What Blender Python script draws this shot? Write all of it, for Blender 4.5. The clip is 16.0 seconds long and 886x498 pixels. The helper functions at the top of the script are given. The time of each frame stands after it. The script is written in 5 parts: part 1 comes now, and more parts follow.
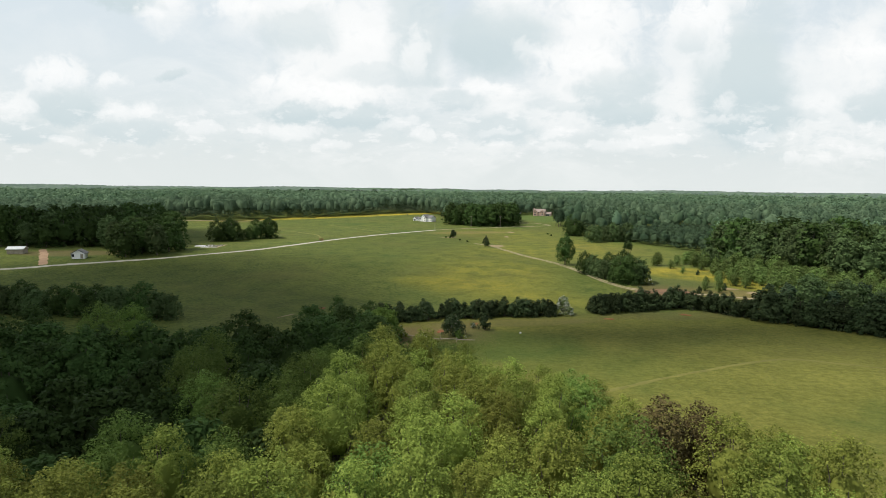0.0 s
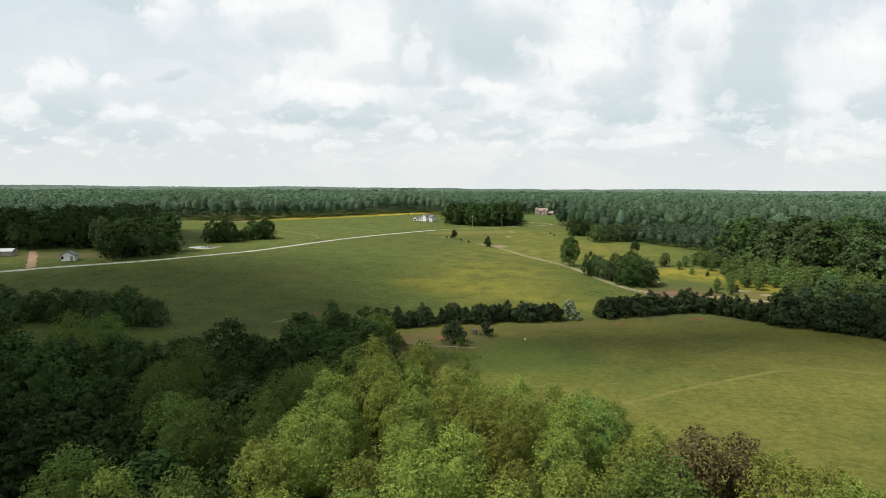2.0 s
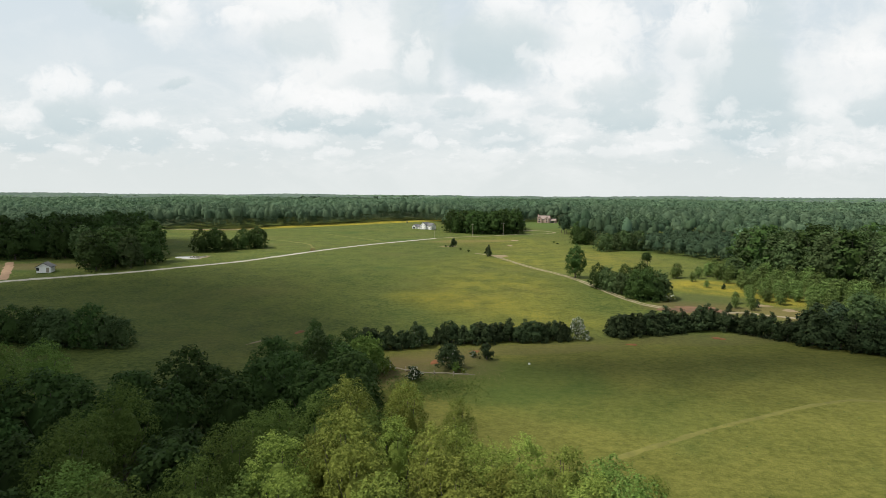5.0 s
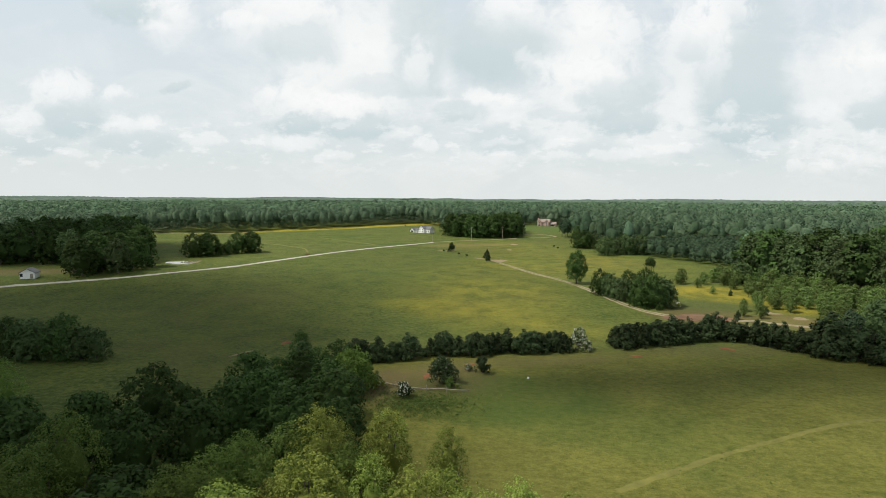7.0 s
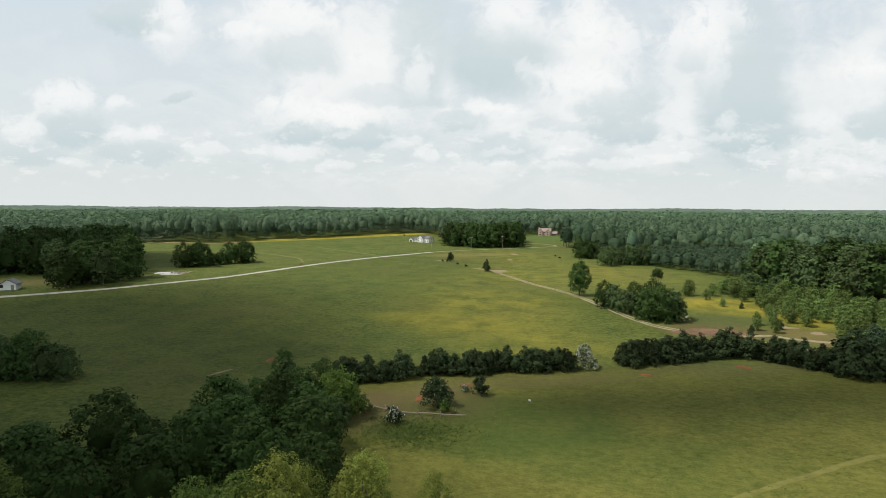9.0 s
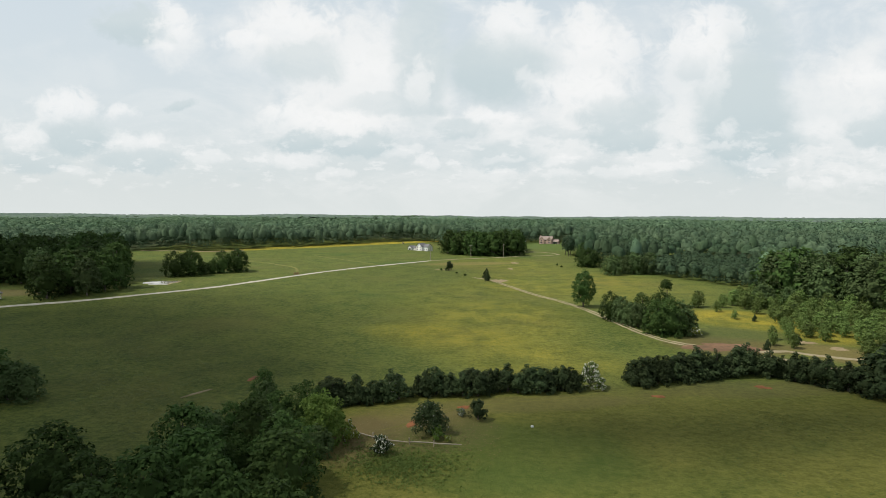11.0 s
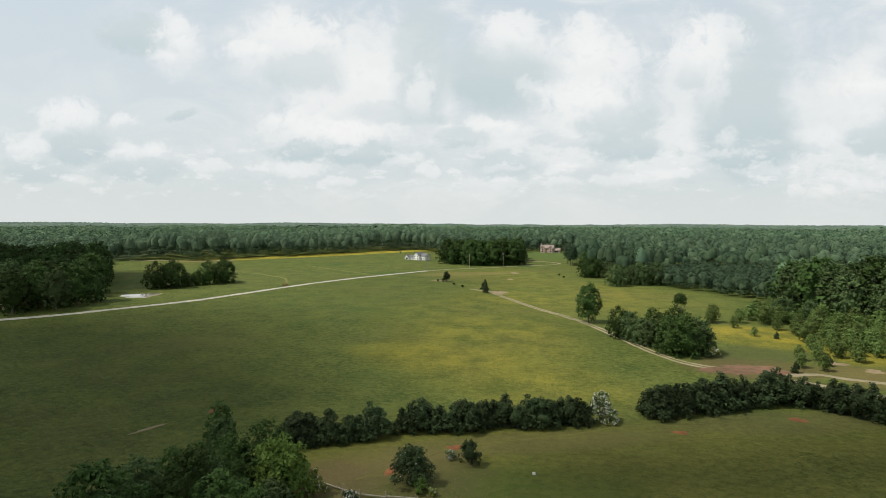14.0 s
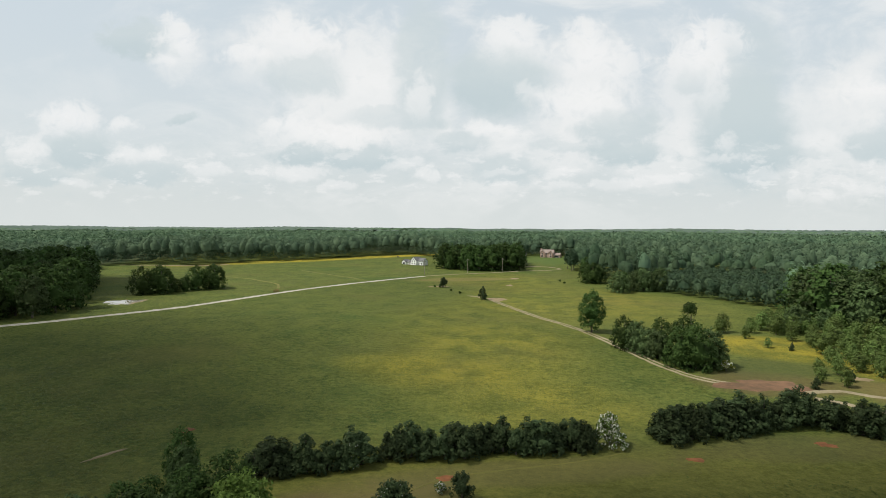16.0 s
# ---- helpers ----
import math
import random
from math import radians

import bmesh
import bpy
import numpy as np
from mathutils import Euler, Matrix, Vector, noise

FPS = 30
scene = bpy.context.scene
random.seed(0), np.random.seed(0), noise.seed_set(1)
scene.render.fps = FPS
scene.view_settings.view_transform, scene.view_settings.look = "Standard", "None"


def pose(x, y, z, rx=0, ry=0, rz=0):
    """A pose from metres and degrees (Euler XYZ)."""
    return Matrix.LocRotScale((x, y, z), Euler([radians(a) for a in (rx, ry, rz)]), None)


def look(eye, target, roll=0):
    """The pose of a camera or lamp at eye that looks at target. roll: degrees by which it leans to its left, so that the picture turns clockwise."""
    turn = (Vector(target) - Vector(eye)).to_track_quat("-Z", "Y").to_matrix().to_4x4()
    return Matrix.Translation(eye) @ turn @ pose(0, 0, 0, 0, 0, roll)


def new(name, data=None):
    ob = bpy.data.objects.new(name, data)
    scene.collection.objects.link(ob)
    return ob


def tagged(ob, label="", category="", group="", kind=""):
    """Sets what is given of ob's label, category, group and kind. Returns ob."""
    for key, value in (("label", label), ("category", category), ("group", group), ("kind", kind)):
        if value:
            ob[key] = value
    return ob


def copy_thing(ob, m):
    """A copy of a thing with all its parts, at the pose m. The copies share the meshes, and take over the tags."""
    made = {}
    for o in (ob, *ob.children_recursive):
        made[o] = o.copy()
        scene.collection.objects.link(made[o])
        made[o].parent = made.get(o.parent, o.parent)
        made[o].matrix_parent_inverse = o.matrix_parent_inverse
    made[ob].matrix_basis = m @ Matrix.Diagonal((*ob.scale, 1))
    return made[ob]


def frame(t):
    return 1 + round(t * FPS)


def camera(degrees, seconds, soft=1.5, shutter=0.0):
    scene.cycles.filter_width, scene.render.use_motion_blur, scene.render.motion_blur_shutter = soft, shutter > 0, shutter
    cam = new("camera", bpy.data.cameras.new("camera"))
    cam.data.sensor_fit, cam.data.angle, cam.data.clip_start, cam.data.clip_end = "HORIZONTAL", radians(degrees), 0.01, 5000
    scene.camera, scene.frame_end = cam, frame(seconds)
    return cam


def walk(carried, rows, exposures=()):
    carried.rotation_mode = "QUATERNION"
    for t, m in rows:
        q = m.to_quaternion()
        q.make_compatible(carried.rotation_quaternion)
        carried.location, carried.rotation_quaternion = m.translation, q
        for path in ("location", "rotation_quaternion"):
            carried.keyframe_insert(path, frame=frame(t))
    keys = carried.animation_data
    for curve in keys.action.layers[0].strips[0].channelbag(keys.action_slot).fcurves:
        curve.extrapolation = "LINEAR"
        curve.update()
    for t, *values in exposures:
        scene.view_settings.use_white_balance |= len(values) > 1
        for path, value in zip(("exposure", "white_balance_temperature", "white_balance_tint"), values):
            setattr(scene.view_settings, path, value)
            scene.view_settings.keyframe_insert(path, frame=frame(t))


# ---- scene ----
cam = camera(76.0, 16.0, soft=0.65)
PATH = [
    (0, (0.846, 0.7, 35.363), (0.583, 2.67, 35.147), 0.6),
    (0.5, (0.622, 2.187, 35.282), (0.359, 4.158, 35.062), 0.5),
    (1, (0.514, 3.973, 35.243), (0.249, 5.943, 35.021), 0.5),
    (1.5, (0.375, 6.036, 35.167), (0.109, 8.006, 34.946), 0.4),
    (2, (0.233, 8.231, 35.14), (-0.035, 10.201, 34.922), 0.4),
    (2.5, (0.076, 10.55, 35.157), (-0.193, 12.52, 34.943), 0.3),
    (3, (-0.013, 13.076, 35.151), (-0.284, 15.047, 34.941), 0.3),
    (3.5, (-0.057, 15.459, 35.076), (-0.329, 17.43, 34.875), 0.3),
    (4, (-0.224, 17.838, 35.018), (-0.497, 19.81, 34.823), 0.3),
    (6.5, (0.0, 27.164, 35.159), (-0.273, 29.136, 34.968), 0.4),
    (7, (0.169, 29.115, 35.093), (-0.105, 31.087, 34.911), 0.3),
    (7.5, (0.12, 31.19, 34.968), (-0.155, 33.164, 34.795), 0.2),
    (8, (0.133, 33.247, 34.816), (-0.143, 35.221, 34.651), 0.3),
    (8.5, (0.151, 35.421, 34.731), (-0.125, 37.396, 34.574), 0.3),
    (9, (0.188, 37.66, 34.636), (-0.089, 39.635, 34.487), 0.3),
    (11.5, (0.016, 48.803, 34.53), (-0.265, 50.78, 34.414), 0.3),
    (12, (0.094, 51.236, 34.561), (-0.188, 53.213, 34.45), 0.3),
    (12.5, (0.01, 53.6, 34.614), (-0.27, 55.578, 34.507), 0.3),
    (13, (0.123, 56.008, 34.592), (-0.16, 57.986, 34.491), 0.3),
    (13.5, (0.214, 58.308, 34.572), (-0.069, 60.286, 34.475), 0.2),
    (14, (0.227, 60.71, 34.561), (-0.056, 62.688, 34.468), 0.2),
    (14.5, (0.168, 63.193, 34.524), (-0.113, 65.171, 34.435), 0.2),
    (15, (0.365, 65.546, 34.483), (0.083, 67.524, 34.398), 0.2),
    (15.5, (0.353, 67.736, 34.481), (0.069, 69.714, 34.4), 0.3),
    (16, (0.294, 69.94, 34.497), (0.012, 71.918, 34.419), 0.3),
]
walk(cam, [(t, look(eye, target, roll)) for t, eye, target, roll in PATH],
     exposures=[(0.0, 0.14), (4.0, 0.10), (9.0, 0.05), (12.5, 0.0), (16.0, -0.03)])

# ---------------------------------------------------------------- world, sun
SUN_AZ = radians(108)      # from +y towards -x
SUN_EL = radians(56)


class Nodes:
    """Short hand for building node trees."""

    def __init__(self, tree):
        self.t = tree
        tree.nodes.clear()

    def add(self, kind):
        return self.t.nodes.new(kind)

    def put(self, socket, v):
        if v is None:
            return
        if isinstance(v, bpy.types.NodeSocket):
            self.t.links.new(v, socket)
        elif isinstance(v, (tuple, list)) and len(v) == 3 and socket.type == "RGBA":
            socket.default_value = (*v, 1)
        else:
            socket.default_value = v

    def math(self, op, a, b=None, c=None, clamp=False):
        n = self.add("ShaderNodeMath")
        n.operation, n.use_clamp = op, clamp
        for s, v in zip(n.inputs, (a, b, c)):
            self.put(s, v)
        return n.outputs[0]

    def vmath(self, op, a, b=None, scale=None):
        n = self.add("ShaderNodeVectorMath")
        n.operation = op
        self.put(n.inputs[0], a)
        self.put(n.inputs[1], b)
        if scale is not None:
            self.put(n.inputs["Scale"], scale)
        return n.outputs["Value"] if op in ("DOT_PRODUCT", "LENGTH") else n.outputs["Vector"]

    def xyz(self, x=0.0, y=0.0, z=0.0):
        n = self.add("ShaderNodeCombineXYZ")
        for s, v in zip(n.inputs, (x, y, z)):
            self.put(s, v)
        return n.outputs[0]

    def sep(self, v):
        n = self.add("ShaderNodeSeparateXYZ")
        self.put(n.inputs[0], v)
        return n.outputs

    def noise(self, vec, scale, detail=4.0, rough=0.55, dist=0.0):
        n = self.add("ShaderNodeTexNoise")
        self.put(n.inputs["Vector"], vec)
        n.inputs["Scale"].default_value = scale
        n.inputs["Detail"].default_value = detail
        n.inputs["Roughness"].default_value = rough
        n.inputs["Distortion"].default_value = dist
        return n.outputs["Fac"]

    def step(self, x, lo, hi, out_lo=0.0, out_hi=1.0):
        n = self.add("ShaderNodeMapRange")
        n.interpolation_type = "SMOOTHSTEP"
        for s, v in zip(n.inputs, (x, lo, hi, out_lo, out_hi)):
            self.put(s, v)
        return n.outputs[0]

    def mix(self, f, a, b, blend="MIX"):
        n = self.add("ShaderNodeMix")
        n.data_type, n.blend_type = "RGBA", blend
        self.put(n.inputs[0], f)
        self.put(n.inputs[6], a)
        self.put(n.inputs[7], b)
        return n.outputs[2]

    def ellipse(self, x, y, cx, cy, rx, ry, turn=0.0, soft=0.5, wobble=None):
        """1 inside an ellipse of the x, y plane, falling softly to 0 outside."""
        c, s = math.cos(radians(turn)), math.sin(radians(turn))
        dx, dy = self.math("SUBTRACT", x, cx), self.math("SUBTRACT", y, cy)
        if turn:
            p = self.math("ADD", self.math("MULTIPLY", dx, c / rx), self.math("MULTIPLY", dy, s / rx))
            q = self.math("SUBTRACT", self.math("MULTIPLY", dy, c / ry), self.math("MULTIPLY", dx, s / ry))
        else:
            p, q = self.math("MULTIPLY", dx, 1 / rx), self.math("MULTIPLY", dy, 1 / ry)
        d = self.math("ADD", self.math("MULTIPLY", p, p), self.math("MULTIPLY", q, q))
        if wobble is not None:
            d = self.math("ADD", d, wobble)
        return self.step(d, 1 + soft, 1 - soft)


def make_world():
    """Pale hazy sky with scattered cumulus: white tops, grey undersides."""
    world = bpy.data.worlds.new("sky")
    scene.world = world
    world.use_nodes = True
    n = Nodes(world.node_tree)
    sky = n.add("ShaderNodeTexSky")
    sky.sky_type, sky.sun_disc, sky.sun_elevation, sky.sun_rotation = "NISHITA", False, SUN_EL, -SUN_AZ
    sky.dust_density, sky.altitude = 4.0, 200
    way = n.add("ShaderNodeTexCoord").outputs["Generated"]
    x, y, z = n.sep(way)
    # plane coordinates ahead: u to the right, v upward, both as tangents
    a = radians(8.0)
    fwd = n.math("ADD", n.math("MULTIPLY", x, -math.sin(a)), n.math("MULTIPLY", y, math.cos(a)))
    side = n.math("ADD", n.math("MULTIPLY", x, math.cos(a)), n.math("MULTIPLY", y, math.sin(a)))
    fwd = n.math("MAXIMUM", n.math("ABSOLUTE", fwd), 0.15)
    u, v = n.math("DIVIDE", side, fwd), n.math("DIVIDE", z, fwd)
    uv = n.xyz(u, n.math("MULTIPLY", v, 1.1), 0.0)
    w1 = n.noise(uv, 11.0, 7.0, 0.6)
    w2 = n.noise(n.vmath("ADD", uv, (7.3, 2.1, 0.0)), 11.0, 7.0, 0.6)
    billow = n.noise(uv, 30.0, 7.0, 0.62, 0.6)
    us = n.math("ADD", u, n.math("MULTIPLY", n.math("SUBTRACT", w1, 0.5), 0.075))
    vs = n.math("ADD", v, n.math("MULTIPLY", n.math("SUBTRACT", w2, 0.5), 0.060))
    wob = n.math("MULTIPLY", n.math("SUBTRACT", billow, 0.5), 5.0)
    wob_soft = n.math("MULTIPLY", n.math("SUBTRACT", billow, 0.5), 2.6)
    wob_low = n.math("MULTIPLY", n.math("SUBTRACT", billow, 0.5), 1.1)
    base = n.mix(n.step(v, 0.0, 0.50), (0.735, 0.790, 0.795), (0.660, 0.745, 0.795))
    base = n.mix(0.12, base, n.vmath("SCALE", sky.outputs[0], scale=0.12))
    col = base
    WHITE, PALE, GREY, BELLY = (0.94, 0.94, 0.935), (0.88, 0.89, 0.885), (0.61, 0.69, 0.71), (0.545, 0.64, 0.668)
    # broad veil of thin cloud
    veil = n.noise(n.xyz(u, n.math("MULTIPLY", v, 2.2), 3.0), 4.6, 8.0, 0.6, 0.5)
    col = n.mix(n.math("MULTIPLY", n.step(veil, 0.42, 0.66), n.step(u, -0.75, -0.05, 0.15, 0.6)), col, PALE)
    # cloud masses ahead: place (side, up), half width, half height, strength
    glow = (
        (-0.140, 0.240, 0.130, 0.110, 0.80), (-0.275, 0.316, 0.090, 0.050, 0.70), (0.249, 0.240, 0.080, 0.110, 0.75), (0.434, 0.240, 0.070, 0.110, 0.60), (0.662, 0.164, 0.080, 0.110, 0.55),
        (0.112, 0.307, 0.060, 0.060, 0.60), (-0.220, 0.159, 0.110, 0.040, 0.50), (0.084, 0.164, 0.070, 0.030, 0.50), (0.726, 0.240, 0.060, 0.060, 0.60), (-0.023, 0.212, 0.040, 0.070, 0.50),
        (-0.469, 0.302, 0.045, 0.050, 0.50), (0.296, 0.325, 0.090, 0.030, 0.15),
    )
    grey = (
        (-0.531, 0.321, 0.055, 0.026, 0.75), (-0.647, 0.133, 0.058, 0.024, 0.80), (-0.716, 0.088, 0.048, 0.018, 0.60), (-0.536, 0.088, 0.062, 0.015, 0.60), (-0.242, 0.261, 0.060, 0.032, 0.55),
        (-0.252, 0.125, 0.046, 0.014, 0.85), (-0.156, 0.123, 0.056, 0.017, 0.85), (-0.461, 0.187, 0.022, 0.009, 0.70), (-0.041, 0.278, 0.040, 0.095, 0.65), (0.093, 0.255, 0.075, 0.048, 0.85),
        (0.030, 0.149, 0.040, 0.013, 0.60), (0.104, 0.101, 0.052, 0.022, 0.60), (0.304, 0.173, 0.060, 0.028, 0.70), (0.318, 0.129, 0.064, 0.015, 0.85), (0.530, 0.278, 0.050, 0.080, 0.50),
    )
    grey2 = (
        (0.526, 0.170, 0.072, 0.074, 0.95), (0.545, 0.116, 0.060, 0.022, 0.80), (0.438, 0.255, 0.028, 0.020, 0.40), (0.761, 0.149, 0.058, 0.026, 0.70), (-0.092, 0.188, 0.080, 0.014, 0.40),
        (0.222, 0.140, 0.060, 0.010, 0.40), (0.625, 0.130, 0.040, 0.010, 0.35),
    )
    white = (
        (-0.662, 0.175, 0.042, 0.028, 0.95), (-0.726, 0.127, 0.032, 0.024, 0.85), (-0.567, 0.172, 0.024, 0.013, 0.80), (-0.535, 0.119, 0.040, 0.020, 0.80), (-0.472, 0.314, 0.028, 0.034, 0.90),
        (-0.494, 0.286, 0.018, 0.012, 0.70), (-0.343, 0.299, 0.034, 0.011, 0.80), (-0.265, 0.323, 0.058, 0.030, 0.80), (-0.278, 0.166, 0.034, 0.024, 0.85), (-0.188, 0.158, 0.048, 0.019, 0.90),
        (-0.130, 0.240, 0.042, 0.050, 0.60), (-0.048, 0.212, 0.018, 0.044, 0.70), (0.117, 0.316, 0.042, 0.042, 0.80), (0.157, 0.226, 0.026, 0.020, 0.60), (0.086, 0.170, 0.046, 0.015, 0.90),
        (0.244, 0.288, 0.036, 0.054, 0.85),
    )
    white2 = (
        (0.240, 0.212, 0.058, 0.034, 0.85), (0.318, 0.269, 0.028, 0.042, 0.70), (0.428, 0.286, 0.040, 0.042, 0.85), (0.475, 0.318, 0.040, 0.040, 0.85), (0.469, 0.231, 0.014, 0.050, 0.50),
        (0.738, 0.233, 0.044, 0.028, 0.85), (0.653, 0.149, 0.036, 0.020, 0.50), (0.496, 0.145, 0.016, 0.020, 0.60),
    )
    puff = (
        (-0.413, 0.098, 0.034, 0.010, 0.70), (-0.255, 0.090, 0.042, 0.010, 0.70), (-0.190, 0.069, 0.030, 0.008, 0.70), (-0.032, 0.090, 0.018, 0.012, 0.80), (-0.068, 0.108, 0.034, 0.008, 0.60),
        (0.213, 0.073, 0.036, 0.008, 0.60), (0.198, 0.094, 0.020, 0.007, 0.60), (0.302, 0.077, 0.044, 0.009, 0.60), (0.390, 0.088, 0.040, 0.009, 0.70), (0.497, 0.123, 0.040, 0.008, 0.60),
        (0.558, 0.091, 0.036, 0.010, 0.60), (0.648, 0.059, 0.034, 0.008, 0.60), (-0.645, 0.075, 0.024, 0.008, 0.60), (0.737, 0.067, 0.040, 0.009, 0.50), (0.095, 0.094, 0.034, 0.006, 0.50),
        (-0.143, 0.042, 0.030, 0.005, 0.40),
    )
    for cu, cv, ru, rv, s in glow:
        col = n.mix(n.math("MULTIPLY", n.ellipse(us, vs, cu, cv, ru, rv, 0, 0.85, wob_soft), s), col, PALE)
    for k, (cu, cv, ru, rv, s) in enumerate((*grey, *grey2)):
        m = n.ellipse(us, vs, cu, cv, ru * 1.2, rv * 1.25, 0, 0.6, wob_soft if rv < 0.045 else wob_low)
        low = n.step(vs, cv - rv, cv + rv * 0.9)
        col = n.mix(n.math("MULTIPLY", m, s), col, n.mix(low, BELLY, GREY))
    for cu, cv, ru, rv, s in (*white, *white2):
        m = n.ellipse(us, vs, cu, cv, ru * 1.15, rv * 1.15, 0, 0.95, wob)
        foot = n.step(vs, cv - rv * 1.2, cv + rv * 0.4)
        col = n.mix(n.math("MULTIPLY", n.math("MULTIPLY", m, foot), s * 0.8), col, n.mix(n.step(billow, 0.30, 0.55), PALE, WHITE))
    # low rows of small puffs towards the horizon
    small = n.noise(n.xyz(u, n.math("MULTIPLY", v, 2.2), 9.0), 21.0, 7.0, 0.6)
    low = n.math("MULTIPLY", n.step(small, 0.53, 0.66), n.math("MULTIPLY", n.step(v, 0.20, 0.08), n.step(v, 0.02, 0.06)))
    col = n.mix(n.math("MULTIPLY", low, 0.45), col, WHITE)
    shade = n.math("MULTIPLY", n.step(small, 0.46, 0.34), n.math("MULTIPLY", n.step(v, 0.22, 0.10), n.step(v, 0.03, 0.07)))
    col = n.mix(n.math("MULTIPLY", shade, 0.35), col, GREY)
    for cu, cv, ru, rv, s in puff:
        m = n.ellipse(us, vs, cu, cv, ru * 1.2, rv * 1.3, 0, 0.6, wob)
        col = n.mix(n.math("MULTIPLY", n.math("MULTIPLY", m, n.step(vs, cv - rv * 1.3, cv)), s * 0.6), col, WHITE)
    # haze by the horizon
    col = n.mix(n.step(v, 0.085, 0.0, 0.0, 0.7), col, (0.725, 0.765, 0.755))
    # unseen sky overhead set greyer, to weaken skylight and deepen the shade
    col = n.mix(n.step(z, 0.38, 0.75), col, (0.44, 0.49, 0.53))
    bg = n.add("ShaderNodeBackground")
    n.put(bg.inputs[0], col)
    bg.inputs[1].default_value = 1.0
    n.t.links.new(bg.outputs[0], n.add("ShaderNodeOutputWorld").inputs[0])


make_world()
sun_way = Vector((-math.sin(SUN_AZ) * math.cos(SUN_EL), math.cos(SUN_AZ) * math.cos(SUN_EL), math.sin(SUN_EL)))
sun = new("sun", bpy.data.lights.new("sun", "SUN"))
sun.data.energy, sun.data.angle, sun.data.color = 4.5, radians(2.4), (1.0, 0.95, 0.85)
sun.matrix_world = look(sun_way * 100, (0, 0, 0))


# ---------------------------------------------------------------- materials
def material(name):
    m = bpy.data.materials.new(name)
    m.use_nodes = True
    return m, Nodes(m.node_tree)


def surface(n, col, rough=0.9, bump=None, strength=0.3, metal=0.0, spec=0.3, distance=0.05):
    b = n.add("ShaderNodeBsdfPrincipled")
    n.put(b.inputs["Base Color"], col)
    n.put(b.inputs["Roughness"], rough)
    n.put(b.inputs["Metallic"], metal)
    n.put(b.inputs["Specular IOR Level"], spec)
    if bump is not None:
        k = n.add("ShaderNodeBump")
        k.inputs["Strength"].default_value, k.inputs["Distance"].default_value = strength, distance
        n.put(k.inputs["Height"], bump)
        n.t.links.new(k.outputs[0], b.inputs["Normal"])
    n.t.links.new(b.outputs[0], n.add("ShaderNodeOutputMaterial").inputs[0])
    return b


def leaf_material(name, dark, light, through_light=0.25, spray=0.68, scale=0.55, cover=0.36):
    """Foliage: each leaf spray its own tone, each tree its own cast, some light passing through."""
    m, n = material(name)
    island = n.add("ShaderNodeNewGeometry").outputs["Random Per Island"]
    tree = n.add("ShaderNodeObjectInfo").outputs["Random"]
    pos = n.add("ShaderNodeNewGeometry").outputs["Position"]
    patch = n.step(n.noise(pos, scale, 3.0), 0.3, 0.7) if scale < 0.3 else n.noise(pos, scale, 3.0)
    f = n.math("ADD", n.math("MULTIPLY", island, spray), n.math("MULTIPLY", patch, cover))
    col = n.mix(f, dark, light)
    hsv = n.add("ShaderNodeHueSaturation")
    n.put(hsv.inputs["Hue"], n.math("ADD", 0.49, n.math("MULTIPLY", tree, 0.02)))
    n.put(hsv.inputs["Value"], n.math("ADD", 0.66, n.math("MULTIPLY", tree, 0.62)))
    n.put(hsv.inputs["Color"], col)
    b = n.add("ShaderNodeBsdfPrincipled")
    n.put(b.inputs["Base Color"], hsv.outputs[0])
    b.inputs["Roughness"].default_value, b.inputs["Specular IOR Level"].default_value = 0.7, 0.06
    tr = n.add("ShaderNodeBsdfTranslucent")
    n.put(tr.inputs[0], hsv.outputs[0])
    mx = n.add("ShaderNodeMixShader")
    mx.inputs[0].default_value = through_light
    n.t.links.new(b.outputs[0], mx.inputs[1])
    n.t.links.new(tr.outputs[0], mx.inputs[2])
    n.t.links.new(mx.outputs[0], n.add("ShaderNodeOutputMaterial").inputs[0])
    return m


LEAF_POPLAR = leaf_material("leaf_poplar", (0.085, 0.130, 0.020), (0.30, 0.365, 0.080), 0.3, 0.58)
LEAF_GREEN = leaf_material("leaf_green", (0.06, 0.108, 0.02), (0.175, 0.245, 0.058), 0.32)
LEAF_OLIVE = leaf_material("leaf_olive", (0.088, 0.112, 0.017), (0.275, 0.30, 0.066), 0.3, 0.58)
LEAF_WOOD = leaf_material("leaf_wood", (0.045, 0.078, 0.028), (0.115, 0.16, 0.062), 0.28, 0.45, 0.55, 0.45)
LEAF_OAK = leaf_material("leaf_oak", (0.024, 0.050, 0.013), (0.07, 0.112, 0.03), 0.22, 0.45, 0.55, 0.45)
LEAF_COPPER = leaf_material("leaf_copper", (0.055, 0.045, 0.018), (0.15, 0.12, 0.05), 0.2)
LEAF_CEDAR = leaf_material("leaf_cedar", (0.024, 0.041, 0.017), (0.066, 0.09, 0.038), 0.14, 0.45, 0.55, 0.45)
LEAF_YOUNG = leaf_material("leaf_young", (0.070, 0.115, 0.030), (0.185, 0.25, 0.075), 0.32, 0.45, 0.55, 0.45)
# far broadleaf green is bluer and paler: distance haze put into the colour
LEAF_FAR_HAZED = leaf_material("leaf_far_hazed", (0.046, 0.086, 0.052), (0.140, 0.205, 0.115), 0.18, 0.24, 0.055, 0.66)
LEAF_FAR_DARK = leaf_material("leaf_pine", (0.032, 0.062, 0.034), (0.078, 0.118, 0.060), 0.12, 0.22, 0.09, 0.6)


